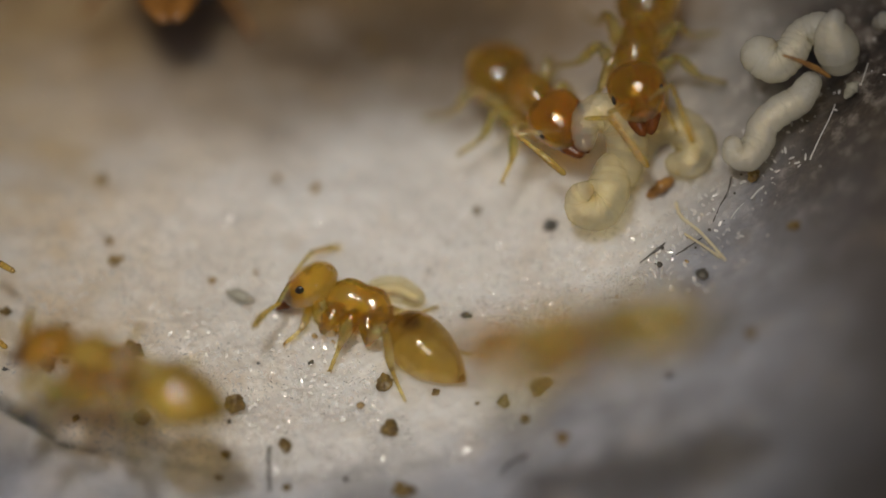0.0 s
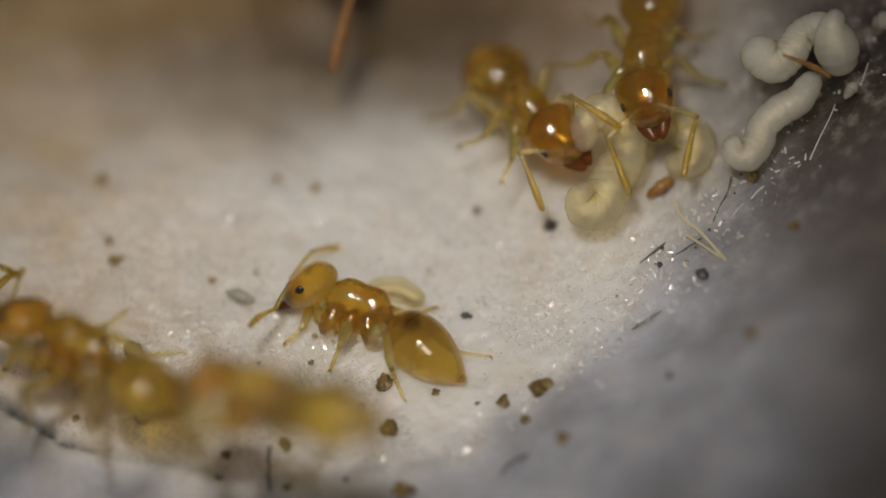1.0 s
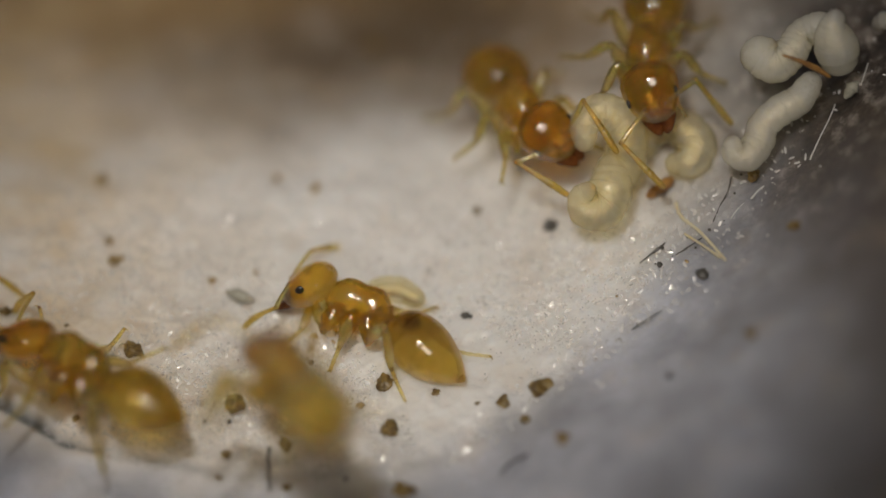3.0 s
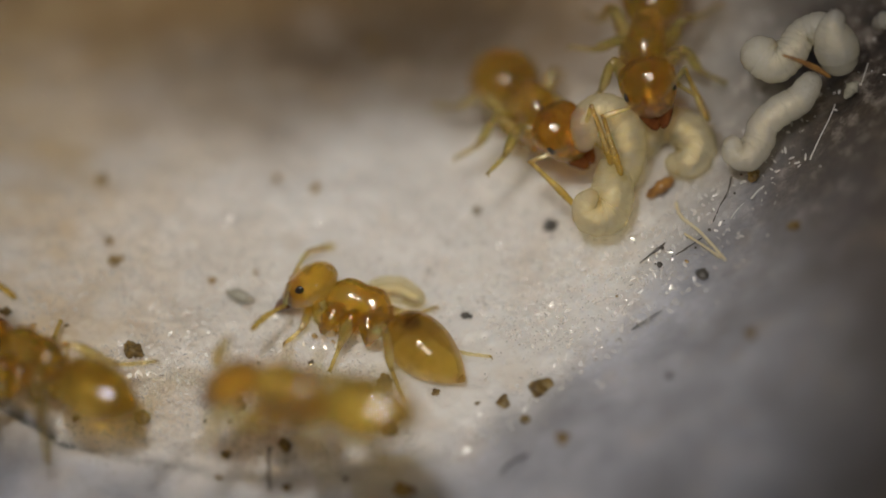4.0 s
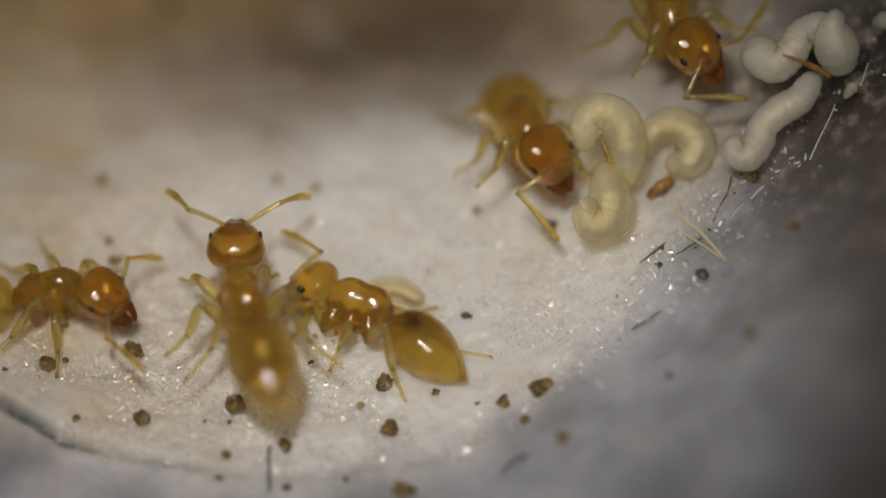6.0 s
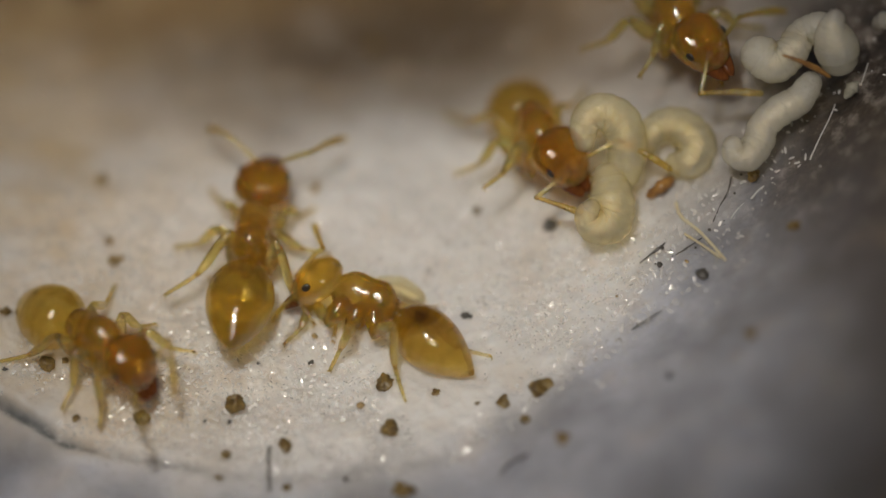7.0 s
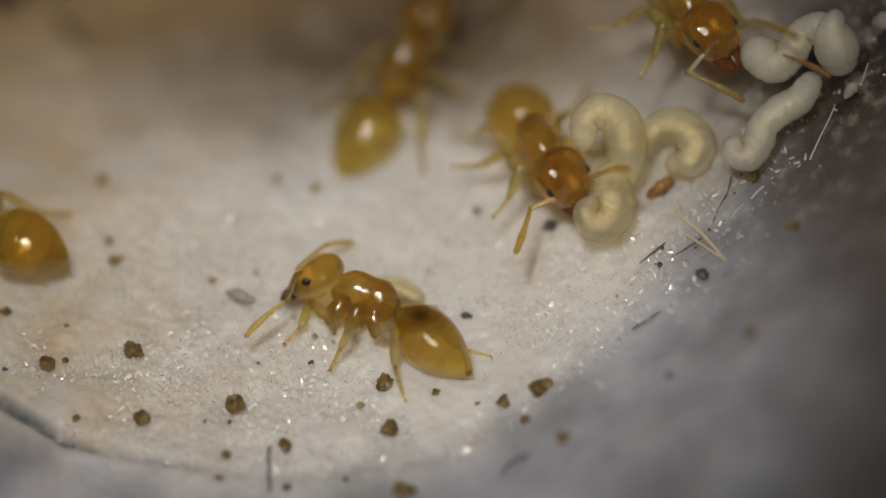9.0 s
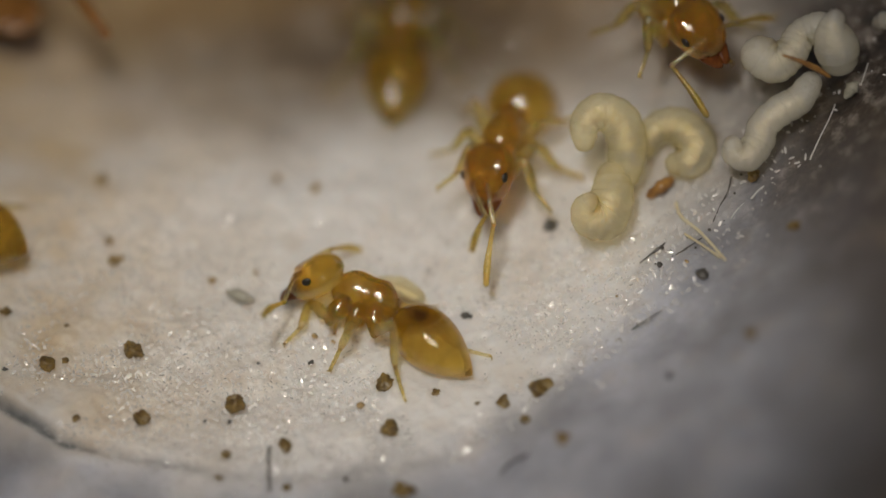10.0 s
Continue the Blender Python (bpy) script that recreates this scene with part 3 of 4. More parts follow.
        walk(lower, legs[n][1])
    for n, (stem, tip, side) in enumerate(rig["feelers"]):
        walk(stem, whips[n][0])
        walk(tip, whips[n][1])


# ---- where things are (mm, degrees) ----
KEEPER_BODY = [(0, -1.48, -1.51, 0.46, 159.5, -3), (5.7, -1.48, -1.51, 0.46, 159.5, -3), (6.8, -1.39, -1.45, 0.56, 161, -1), (7.5, -1.37, -1.4, 0.54, 160, -1.5), (10, -1.37, -1.4, 0.54, 160, -1.5)]
KEEPER_HEAD = [(0, 188.5, -22.5, 36), (5.7, 188.5, -22.5, 36), (6.8, 193, -27, 35), (7.5, 190, -25, 33), (8.2, 187, -22, 33), (10, 188, -20, 33)]
KEEPER_GASTER = [(0, 139, 0.5), (5.7, 139, 0.5), (6.8, 142, 4), (7.5, 140, 3), (10, 139.5, 2.5)]
KEEPER_LEFT = [(0, 75, -7, 72, 5), (1, 63, -15, 74, 11), (2.5, 61, -13, 68, 11), (3.8, 80, -13, 62, 7), (5, 91, -17, 71, 0), (5.5, 95, -18, 64, -6), (6.8, 94, -1, 50, -8), (7.2, 97, 0, 90, 23), (7.5, 97, -7, 90, 31), (8, 82, -14, 45, 1), (9, 75, -15, 27, -13), (10, 63, -19, 79, 16)]
KEEPER_RIGHT = [(0, -122, 10, -114, -24), (2.5, -123, 12, -113, -25), (4.5, -114, 13, -113, -23), (5, -165, 26, -49, -2), (5.5, -168, 17, -41, 9), (6.8, -178, 21, -47, 50), (7.2, -174, 15, -109, -31), (8, -134, -1, -115, -31), (9, -139, 5, -107, -27), (10, -150, -1, -111, -29)]
FOLLOWER_BODY = [(0, -5.56, -4.45, 3.07, 157, -8), (0.4, -5.97, -4.11, 2.92, 144, -15), (0.8, -6.09, -3.5, 2.19, 152, 2), (1.6, -6.33, -3.18, 1.6, 144, -14), (2.0, -6.39, -3.18, 1.39, 145, -19), (2.5, -6.15, -3.22, 1.24, 148, -6), (2.8, -6.19, -3.23, 1.25, 149, -8), (3.8, -6.59, -3.12, 1.25, 141, -18), (4.1, -7.29, -3.08, 1.23, 152, -11), (4.5, -8.62, -2.57, 1.27, 151, -7), (5.2, -10.92, -2.07, 1.27, 151, -7), (10, -11.12, -2.07, 1.27, 151, -7)]
FOLLOWER_HEAD = [(0, 167, -24, 34), (0.4, 154, -31, 34), (0.8, 162, -14, 34), (1.6, 154, -30, 34), (2.0, 155, -35, 34), (2.5, 158, -22, 34), (2.8, 159, -24, 34), (3.8, 151, -34, 34), (4.1, 162, -27, 34), (4.5, 161, -23, 34), (5.2, 161, -23, 34), (10, 161, -23, 34)]
FOLLOWER_GASTER = [(0, 157, -8), (0.4, 144, -15), (0.8, 152, 2), (1.6, 144, -14), (2.0, 145, -19), (2.5, 148, -6), (2.8, 149, -8), (3.8, 141, -18), (4.1, 152, -11), (4.5, 151, -7), (5.2, 151, -7), (10, 151, -7)]
WANDERER_BODY = [(0, 1.74, -6.73, 7.36, 178, -27), (0.4, 0.0, -6.05, 5.55, 176, -14), (0.8, -1.82, -5.96, 4.74, 151, -27), (1.2, -3.52, -5.41, 3.86, 153, -20), (1.6, -3.23, -5.26, 3.9, 139, -30), (2.0, -3.49, -5.35, 3.9, 140, -33), (2.3, -2.83, -5.35, 3.75, 117, -40), (2.5, -2.56, -5.33, 3.72, 114, -41), (2.7, -2.46, -5.15, 3.8, 112, -38), (3.8, -2.47, -5.03, 3.41, 151, -27), (4.1, -2.56, -4.9, 2.96, 160, -21), (4.5, -2.15, -4.51, 2.95, 136, -32), (4.8, -2.04, -4.22, 2.6, 131, -34), (5.0, -2.27, -3.94, 2.28, 132, -31), (5.3, -3.11, -3.57, 1.7, 136, -28), (5.5, -3.58, -3.07, 1.51, 129, -23), (5.7, -3.35, -2.6, 1.6, 114, -13)]
WANDERER_HEAD = [(0, 185, -30, 34), (0.4, 184, -25, 34), (0.8, 161, -43, 34), (1.2, 163, -36, 34), (1.6, 149, -46, 34), (2.0, 150, -49, 34), (2.3, 127, -56, 34), (2.5, 124, -57, 34), (2.7, 122, -54, 34), (3.8, 161, -43, 34), (4.1, 170, -37, 34), (4.5, 146, -48, 34), (4.8, 141, -50, 34), (5.0, 142, -47, 34), (5.3, 146, -44, 34), (5.5, 139, -35, 18), (5.7, 99, -11, 0)]
WANDERER_GASTER = [(0, 178, -27), (0.4, 176, -14), (0.8, 151, -27), (1.2, 153, -20), (1.6, 139, -30), (2.0, 140, -33), (2.3, 117, -40), (2.5, 114, -41), (2.7, 112, -38), (3.8, 151, -27), (4.1, 160, -21), (4.5, 136, -32), (4.8, 131, -34), (5.0, 132, -31), (5.3, 136, -28), (5.5, 129, -23), (5.7, 114, -13)]
WANDERER_B_BODY = [(5.7, -3.35, -2.6, 1.6, 114, -13), (6.8, -3.66, -0.53, 0.8, 88, -19), (7, -3.33, -0.24, 0.8, 83, -9), (7.2, -3.11, 0.12, 0.8, 73, -8), (7.5, -3.19, 0.84, 1.22, 75, 33), (7.8, -2.6, 1.51, 0.75, 62, 10), (8.2, -1.72, 1.82, 0.93, 57, 21), (8.5, -1.13, 2.58, 0.62, 58, 10), (8.8, -0.71, 3.19, 0.67, 56, 16), (9.2, -0.7, 4.18, 0.47, 70, 13), (9.5, -0.7, 4.58, 0.36, 79, 6), (10, -0.72, 5.22, 0.28, 85, -1)]
WANDERER_B_HEAD = [(5.7, 99, -11, 0), (6.8, 82, -5, 0), (7, 80, -5, 0), (7.2, 72, -4, 0), (7.5, 24, -51, 0), (7.8, 62, -13, 0), (8.2, 33, -28, 0), (8.5, 35, -21, 0), (8.8, 62, 1, 0), (9.2, 78, 1, 0), (9.5, 86, 7, 0), (10, 88, 17, 0)]
WANDERER_B_GASTER = [(5.7, 114, -13), (6.8, 88, -19), (7, 83, -9), (7.2, 73, -8), (7.5, 75, 33), (7.8, 62, 10), (8.2, 57, 21), (8.5, 58, 10), (8.8, 56, 16), (9.2, 70, 13), (9.5, 79, 6), (10, 85, -1)]
VISITOR_BODY = [(0, -9.84, -1.05, 0.68, 13, -28), (1.5, -9.43, -1.31, 0.59, -2, -6), (2.7, -9.33, -1.38, 0.68, 2, -11), (4.4, -9.72, -1.38, 0.68, 5, -16), (5, -8.84, -1.48, 0.68, 11, -16), (5.3, -7.9, -1.07, 0.55, 9, 6), (5.5, -7.12, -1.13, 0.68, 18, 1), (5.7, -7.04, -1.07, 0.67, 17, 7), (6.8, -6.04, -2.53, 0.7, -47, 15), (7, -5.97, -2.38, 0.85, -42, 21), (7.2, -5.76, -2.43, 1.01, -45, 28), (7.5, -5.58, -2.6, 0.97, -43, 27), (7.65, -5.69, -2.4, 0.98, -42, 27)]
VISITOR_HEAD = [(0, -33, 1), (1.5, -30, 12), (2.7, -30, 12), (4.4, -30, 12), (5, -34, 3), (5.3, -35, 4), (5.5, -29, -19), (5.7, -30, -11), (6.8, -58, -7), (7, -50, -28), (7.2, -48, -27), (7.5, -64, -31), (7.65, -79, -33)]
VISITOR_GASTER = [(0, 13, -28), (1.5, -2, -6), (2.7, 2, -11), (4.4, 5, -16), (5, 11, -16), (5.3, 9, 6), (5.5, 18, 1), (5.7, 17, 7), (6.8, -47, 15), (7, -42, 21), (7.2, -45, 28), (7.5, -43, 27), (7.65, -42, 27)]
VISITOR_LEFT = [(0, 68, 22, -3, 15), (1.6, 35, 37, -15, 13), (2.5, 16, 42, -15, 5), (4.5, 30, 32, -7, -10), (5, 20, 18, 12, -12), (5.5, 117, -15, 104, -51), (7, 113, 45, -29, -3), (7.5, 45, 39, 17, 4)]
VISITOR_RIGHT = [(0, -6, -25, 0, -8), (1.6, -12, -36, -12, 11), (4.5, -7, -33, -11, 13), (5, -22, -32, -1, 30), (5.5, -55, -24, -1, -1), (7, -41, 29, -35, 57), (7.5, -71, -8, -6, 41)]
VISITOR_B_BODY = [(7.65, -5.69, -2.4, 0.98, -42, 27), (7.8, -6.37, -2.17, 1.07, -71, 31), (8, -6.71, -1.79, 0.83, -94, 21), (8.2, -7.08, -1.42, 0.68, -115, 13), (8.4, -7.26, -0.94, 0.82, -141, 20), (8.6, -7.35, -0.76, 0.68, -185, -20), (8.8, -8.11, 0, 0.68, -201, -14), (9, -8.49, 0.21, 0.68, -207, -9), (9.5, -8.83, 0.53, 0.68, -211, -7), (10, -9.14, 0.53, 0.68, -212, -8)]
VISITOR_B_HEAD = [(7.65, -79, -33), (7.8, -101, -19), (8, -111, 7), (8.2, -138, 19), (8.4, -149, 26), (8.6, -155, 31), (8.8, -203, -3), (9, -212, 1), (9.5, -212, 2), (10, -211, 2)]
VISITOR_B_GASTER = [(7.65, -42, 27), (7.8, -71, 31), (8, -94, 21), (8.2, -115, 13), (8.4, -141, 20), (8.6, -185, -20), (8.8, -201, -14), (9, -207, -9), (9.5, -211, -7), (10, -212, -8)]
NURSE_BODY = [(0, 1.53, 2.14, 1.7, -63, 28), (1, 1.45, 1.92, 1.69, -67, 22), (1.5, 1.35, 2.02, 1.62, -66, 26), (2.5, 1.26, 1.91, 1.72, -75, 25), (3.8, 1.5, 1.91, 1.73, -68, 26), (4.5, 1.64, 1.93, 1.72, -69, 31), (5, 1.37, 1.78, 1.59, -81, 30), (5.5, 1.32, 1.65, 1.5, -84, 31), (6.8, 1.66, 1.58, 1.45, -76, 33), (7.5, 1.55, 1.46, 1.36, -84, 31), (8, 1.54, 1.36, 1.31, -82, 26), (9, 1.68, 1.34, 1.31, -76, 25), (9.4, 1.61, 1.38, 1.3, -85, 22), (9.7, 1.19, 1.51, 1.31, -102, 24), (10, 1.09, 1.51, 1.35, -106, 23)]
NURSE_HEAD = [(0, -55, -5, 15), (1, -43, -16, 18), (1.5, -58, -8, 20), (2.5, -34, -21, 22), (3.8, -39, -23, 15), (4.5, -45, -26, 5), (5, -47, -27, 0), (5.5, -52, -29, 0), (6.8, -45, -25, 0), (7.5, -49, -27, 0), (8, -42, -24, 0), (9, -51, -28, 0), (9.4, -72, -29, 10), (9.7, -97, -21, 22), (10, -103, -24, 25)]
NURSE_GASTER = [(0, -63, 28), (1, -67, 22), (1.5, -66, 26), (2.5, -75, 25), (3.8, -68, 26), (4.5, -69, 31), (5, -81, 30), (5.5, -84, 31), (6.8, -76, 33), (7.5, -84, 31), (8, -82, 26), (9, -76, 25), (9.4, -85, 22), (9.7, -102, 24), (10, -106, 23)]
NURSE_LEFT = [(0, 42, 22, 3, -22), (1, 142, 29, 9, 13), (2, 86, 35, -11, 37), (2.5, 96, 35, -13, -1), (4.5, 132, 65, -34, 7), (5, 49, 53, -50, 24), (5.5, 93, 24, -37, -13), (7, 80, 26, 19, 10), (7.5, 90, 25, -23, -9), (8.5, 94, 39, -35, 17), (9, 21, 87, 17, 80), (10, 19, -8, -2, -11)]
NURSE_RIGHT = [(0, -119, 9, 16, -21), (1, -130, 2, -23, -11), (2, -107, 5, 14, 24), (2.5, -121, -2, 11, 1), (4.5, -112, -17, -3, -1), (5, -114, -21, -23, -9), (5.5, -91, -21, -10, -3), (7, -89, -23, 28, 13), (7.5, -116, -20, -17, 33), (8.2, -109, -23, -63, 34), (9, -101, -20, -60, 24), (9.4, -124, 5, -101, 35), (10, 37, 0, 21, 40)]
HELPER_BODY = [(0, 3.41, 2.51, 2.59, -101, 10), (1, 3.52, 2.44, 2.52, -98, 6), (2.5, 3.6, 2.45, 2.66, -98, 11), (3.8, 3.55, 2.52, 2.7, -99, 12), (4.5, 3.63, 2.67, 2.76, -96, 13), (5, 3.83, 2.88, 2.79, -93, 12), (5.5, 3.89, 2.96, 2.98, -86, 16), (6.8, 4.07, 3.05, 2.95, -83, 13), (7.5, 4.01, 3.07, 3.05, -85, 17), (8, 4.12, 3.16, 2.96, -86, 18), (9, 4.27, 3.23, 3.01, -82, 21), (10, 4.07, 3.24, 3.04, -87, 23)]
HELPER_HEAD = [(0, -78, -20, 14), (1, -76, -13, 17), (2.5, -70, -33, 20), (3.8, -72, -34, 18), (4.5, -74, -30, 10), (5, -66, -12, 4), (5.5, -46, -26, 0), (6.8, -45, -11, 0), (7.5, -40, -23, 0), (8, -48, -8, 0), (9, -52, -13, 0), (10, -48, -16, 0)]
HELPER_GASTER = [(0, -101, 10), (1, -98, 6), (2.5, -98, 11), (3.8, -99, 12), (4.5, -96, 13), (5, -93, 12), (5.5, -86, 16), (6.8, -83, 13), (7.5, -85, 17), (8, -86, 18), (9, -82, 21), (10, -87, 23)]
HELPER_LEFT = [(0, 92, 49, 7, -3), (1, 57, -19, -28, -3), (2.5, 100, 8, 26, 20), (4.5, 129, 26, 0, 25), (5, 46, 19, -29, 37), (5.5, 9, 68, 142, 81), (7, 82, 73, 17, 53), (8, 61, 62, 3, 23), (10, 7, 67, 4, 64)]
HELPER_RIGHT = [(0, -55, 56, 22, -11), (1, -62, 2, 4, -8), (2.5, -43, 11, 33, -3), (4.5, -94, 3, -2, 15), (5.5, -68, -22, 45, 21), (7.5, -52, -22, 36, 20), (9, -79, -24, 28, -1), (10, -92, -23, -1, -11)]
QUEEN_BODY = [(0, -5.15, 6.72, 1.55, -88, 0), (0.4, -4.95, 7.2, 1.69, -89, 10), (0.7, -2.62, 7.51, 2.42, -77, 1), (1.4, -2.27, 7.51, 2.47, -78, -1), (1.9, -2.31, 8.42, 2.99, -79, 5), (8.5, -10.36, 8.91, 1.77, -59, 3), (9.4, -9.89, 6.94, 0.42, -47, 4), (10, -9.83, 6.72, 0.41, -47, -2)]
QUEEN_HEAD = [(0, -83, 11), (0.4, -82, 10), (0.7, -82, 3), (1.4, -75, 1), (1.9, -70, 6), (8.5, -56, -2), (9.4, -43, 7), (10, -41, 5)]
QUEEN_GASTER = [(0, -88, -0), (0.4, -89, 10), (0.7, -77, 1), (1.4, -78, -1), (1.9, -79, 5), (8.5, -59, 3), (9.4, -47, 4), (10, -47, -2)]
QUEEN_LEFT = [(0, 96, 37, 38, 44), (0.4, 86, 2, -14, -14), (0.6, 65, -15, -16, -23), (0.8, 8, -37, -20, -17), (1, -3, -37, -27, -33), (1.2, -20, -37, -5, -31), (1.3, -22, -36, 7, -35), (1.4, 18, -32, 9, -9), (1.5, 45, -21, -0, -19), (1.9, 45, -21, -13, 2), (9, 16, -24, -13, 20), (10, 16, 23, -15, -3)]
QUEEN_RIGHT = [(0, -146, 38, -170, -2), (10, -174, 26, -202, -3)]
KEEPER_FEET = [(-2.78, -2.06), (-1.97, -2.62), (-0.64, -3.27), (-1.89, -1.76), (-0.09, -1.27), (0.86, -2.42)]
KEEPER_KNEES = [(-0.19, 0.98, -0.08), (0.08, -0.4, 0.91), (0.3, -0.1, 0.94), (0.17, 0.49, 0.85), (-0.1, 0.69, 0.7), (0.18, 0.82, 0.54)]
CRUMB_PLACES = [(-5.36, -2.19, 0.34), (-6.85, -2.47, 0.36), (-6.56, -2.38, 0.18), (-6.56, -1.68, 0.16), (-5.93, 0.16, 0.18), (-5.82, -0.27, 0.24), (-4.07, -0.68, 0.14), (-3.31, -0.51, 0.12), (-6.14, 1.56, 0.24), (-2.3, 1.3, 0.24), (-2.99, 1.58, 0.18), (-1.01, -2.89, 0.36), (-0.1, -3.09, 0.24), (-0.91, -3.77, 0.32), (-1.43, -3.31, 0.18), (-2.69, -4.13, 0.24), (-2.29, -2.42, 0.13), (-3.2, -2.43, 0.06), (-3.56, -3.33, 0.44), (-4.09, -3.61, 0.07), (-3.67, -3.63, 0.1), (-6.3, -3.55, 0.16), (-5.16, -3.56, 0.3), (0.4, -1.5, 0.2), (1.64, -3.21, 0.36), (1.03, -3.38, 0.26), (0.59, -3.33, 0.2), (1.89, 0.18, 0.26), (4.44, -1.56, 0.26), (5.4, 0.25, 0.28), (5.14, -3.38, 0.22), (2.01, -4.6, 0.3)]
CRUMBS_ON_WALL = [(-3.81, -4.73, 0.14), (-2.66, -4.94, 0.18), (-0.65, -5.08, 0.36), (1.4, -3.85, 0.24), (5.97, -1.25, 0.3), (3.81, -3.71, 0.13), (-1.65, -4.78, 0.1), (-3.7, -4.29, 0.18), (-1.91, -1.99, 0.1), (-2.24, -1.87, 0.12), (-7.66, -1.39, 0.24), (-7.6, -2.55, 0.1), (3.01, -1.57, 0.08), (4.2, -1.18, 0.1), (3.75, -1.11, 0.12), (0.61, 0.75, 0.16), (-1.31, 5.04, 0.3), (-0.24, -0.48, 0.1), (4.36, -0.93, 0.05), (3.97, -1.0, 0.04), (4.61, -0.63, 0.06), (5.06, 0.01, 0.05), (5.19, 0.37, 0.06), (4.23, -0.66, 0.04), (3.81, -0.77, 0.07), (4.87, -0.52, 0.05), (3.68, -1.07, 0.04), (4.11, -1.22, 0.05), (3.34, -2.27, 0.05), (3.02, -2.48, 0.04), (1.39, -4.69, 0.08), (1.01, -4.99, 0.07), (-6.64, -4.53, 0.04), (-2.61, -4.96, 0.05)]
FLAKE_PATH = [(-3.77, -0.97, 0.05, 0.05), (-3.61, -1.04, 0.08, 0.11), (-3.47, -1.11, 0.08, 0.1), (-3.33, -1.12, 0.04, 0.04)]
FLAKE_UPPER = [(6.99, 1.32, 2.73, 0.06), (7.09, 1.42, 2.84, 0.12), (7.16, 1.48, 2.88, 0.05)]
FLAKE_CORNER = [(7.59, 2.72, 2.99, 0.1), (7.71, 2.67, 3.15, 0.16), (7.87, 2.6, 3.33, 0.1)]
THREAD_A = [(5.02, 0.36, 1.67, 0.018), (4.95, 0.07, 1.64, 0.013), (4.83, -0.16, 1.59, 0.018), (4.68, -0.48, 1.52, 0.012)]
THREAD_B = [(3.42, -0.99, 0.99, 0.011), (3.59, -0.87, 1.06, 0.015), (3.73, -0.79, 1.13, 0.03), (3.85, -0.69, 1.16, 0.012)]
THREAD_C = [(4.03, -0.99, 1.24, 0.012), (4.21, -0.91, 1.32, 0.016), (4.47, -0.77, 1.43, 0.011)]
THREAD_D = [(3.24, -2.36, 0.96, 0.012), (3.45, -2.26, 1.05, 0.018), (3.74, -2.11, 1.16, 0.011)]
THREAD_E = [(-2.97, -4.15, 0.03, 0.024), (-2.97, -4.38, 0.02, 0.021), (-2.96, -4.63, 0.0, 0.018), (-2.94, -4.99, -0.01, 0.024)]
THREAD_F = [(0.97, -4.96, 0.49, 0.018), (1.15, -4.77, 0.54, 0.024), (1.44, -4.72, 0.68, 0.018)]
WET_A = [(7.4, 1.97, 2.83, 0.009), (7.33, 1.75, 2.81, 0.012), (7.25, 1.53, 2.78, 0.009)]
WET_B = [(6.82, 1.32, 2.51, 0.009), (6.68, 0.99, 2.46, 0.013), (6.54, 0.72, 2.4, 0.012), (6.33, 0.25, 2.34, 0.018)]
WET_C = [(4.98, -0.51, 1.66, 0.015), (5.07, -0.39, 1.7, 0.018), (5.2, -0.27, 1.76, 0.012)]
WET_D = [(5.33, -0.21, 1.82, 0.018), (5.45, -0.09, 1.88, 0.021), (5.55, -0.02, 1.92, 0.015)]
LARVA_TWIN = [(5.49, 1.89, 3.15, 0.36), (5.76, 1.78, 3.08, 0.36), (6.03, 1.94, 3.19, 0.3), (6.22, 2.24, 3.28, 0.27), (6.52, 2.29, 3.44, 0.28)]
LARVA_ROUND = [(6.83, 1.75, 3.3, 0.36), (6.78, 1.83, 3.48, 0.39), (6.71, 1.9, 3.71, 0.33), (6.69, 1.96, 3.88, 0.24), (6.73, 2.03, 3.98, 0.18)]
LARVA_SLIM = [(6.35, 1.43, 2.95, 0.22), (6.14, 1.19, 2.78, 0.27), (5.84, 1.05, 2.69, 0.28), (5.55, 0.84, 2.54, 0.27), (5.46, 0.6, 2.37, 0.28), (5.25, 0.34, 2.32, 0.28), (5.03, 0.35, 2.38, 0.22), (4.99, 0.44, 2.51, 0.17)]
LARVA_CURLED = [(3.56, 1.17, 1.43, 0.2), (3.64, 1.35, 1.56, 0.26), (3.9, 1.5, 1.66, 0.3), (4.21, 1.4, 1.72, 0.34), (4.43, 1.05, 1.71, 0.37), (4.31, 0.75, 1.63, 0.33), (4.09, 0.71, 1.59, 0.22)]
LARVA_UPPER = [(2.46, 0.85, 2.06, 0.2), (2.48, 1.11, 2.24, 0.28), (2.74, 1.3, 2.31, 0.33), (3.08, 1.23, 2.14, 0.36), (3.22, 0.94, 1.81, 0.36), (3.16, 0.59, 1.51, 0.33)]
LARVA_HELD = [(2.94, 0.54, 1.66, 0.3), (2.87, 0.19, 1.53, 0.4), (2.68, -0.08, 1.41, 0.45), (2.44, -0.16, 1.48, 0.34), (2.35, -0.06, 1.67, 0.22), (2.47, -0.02, 1.82, 0.16)]
LARVA_BEHIND = [(-1.31, -1.12, 0.2, 0.14), (-1.11, -1.02, 0.22, 0.22), (-0.78, -1.02, 0.22, 0.24), (-0.48, -1.19, 0.21, 0.18)]
STRAW = [(4.07, 0.1, 1.26, 0.03), (4.15, -0.22, 1.3, 0.032), (4.46, -0.66, 1.44, 0.03), (4.84, -1.39, 1.66, 0.026)]
STRAW_SHORT = [(4.2, -0.61, 1.32, 0.026), (4.5, -0.95, 1.45, 0.026), (4.76, -1.29, 1.6, 0.026)]
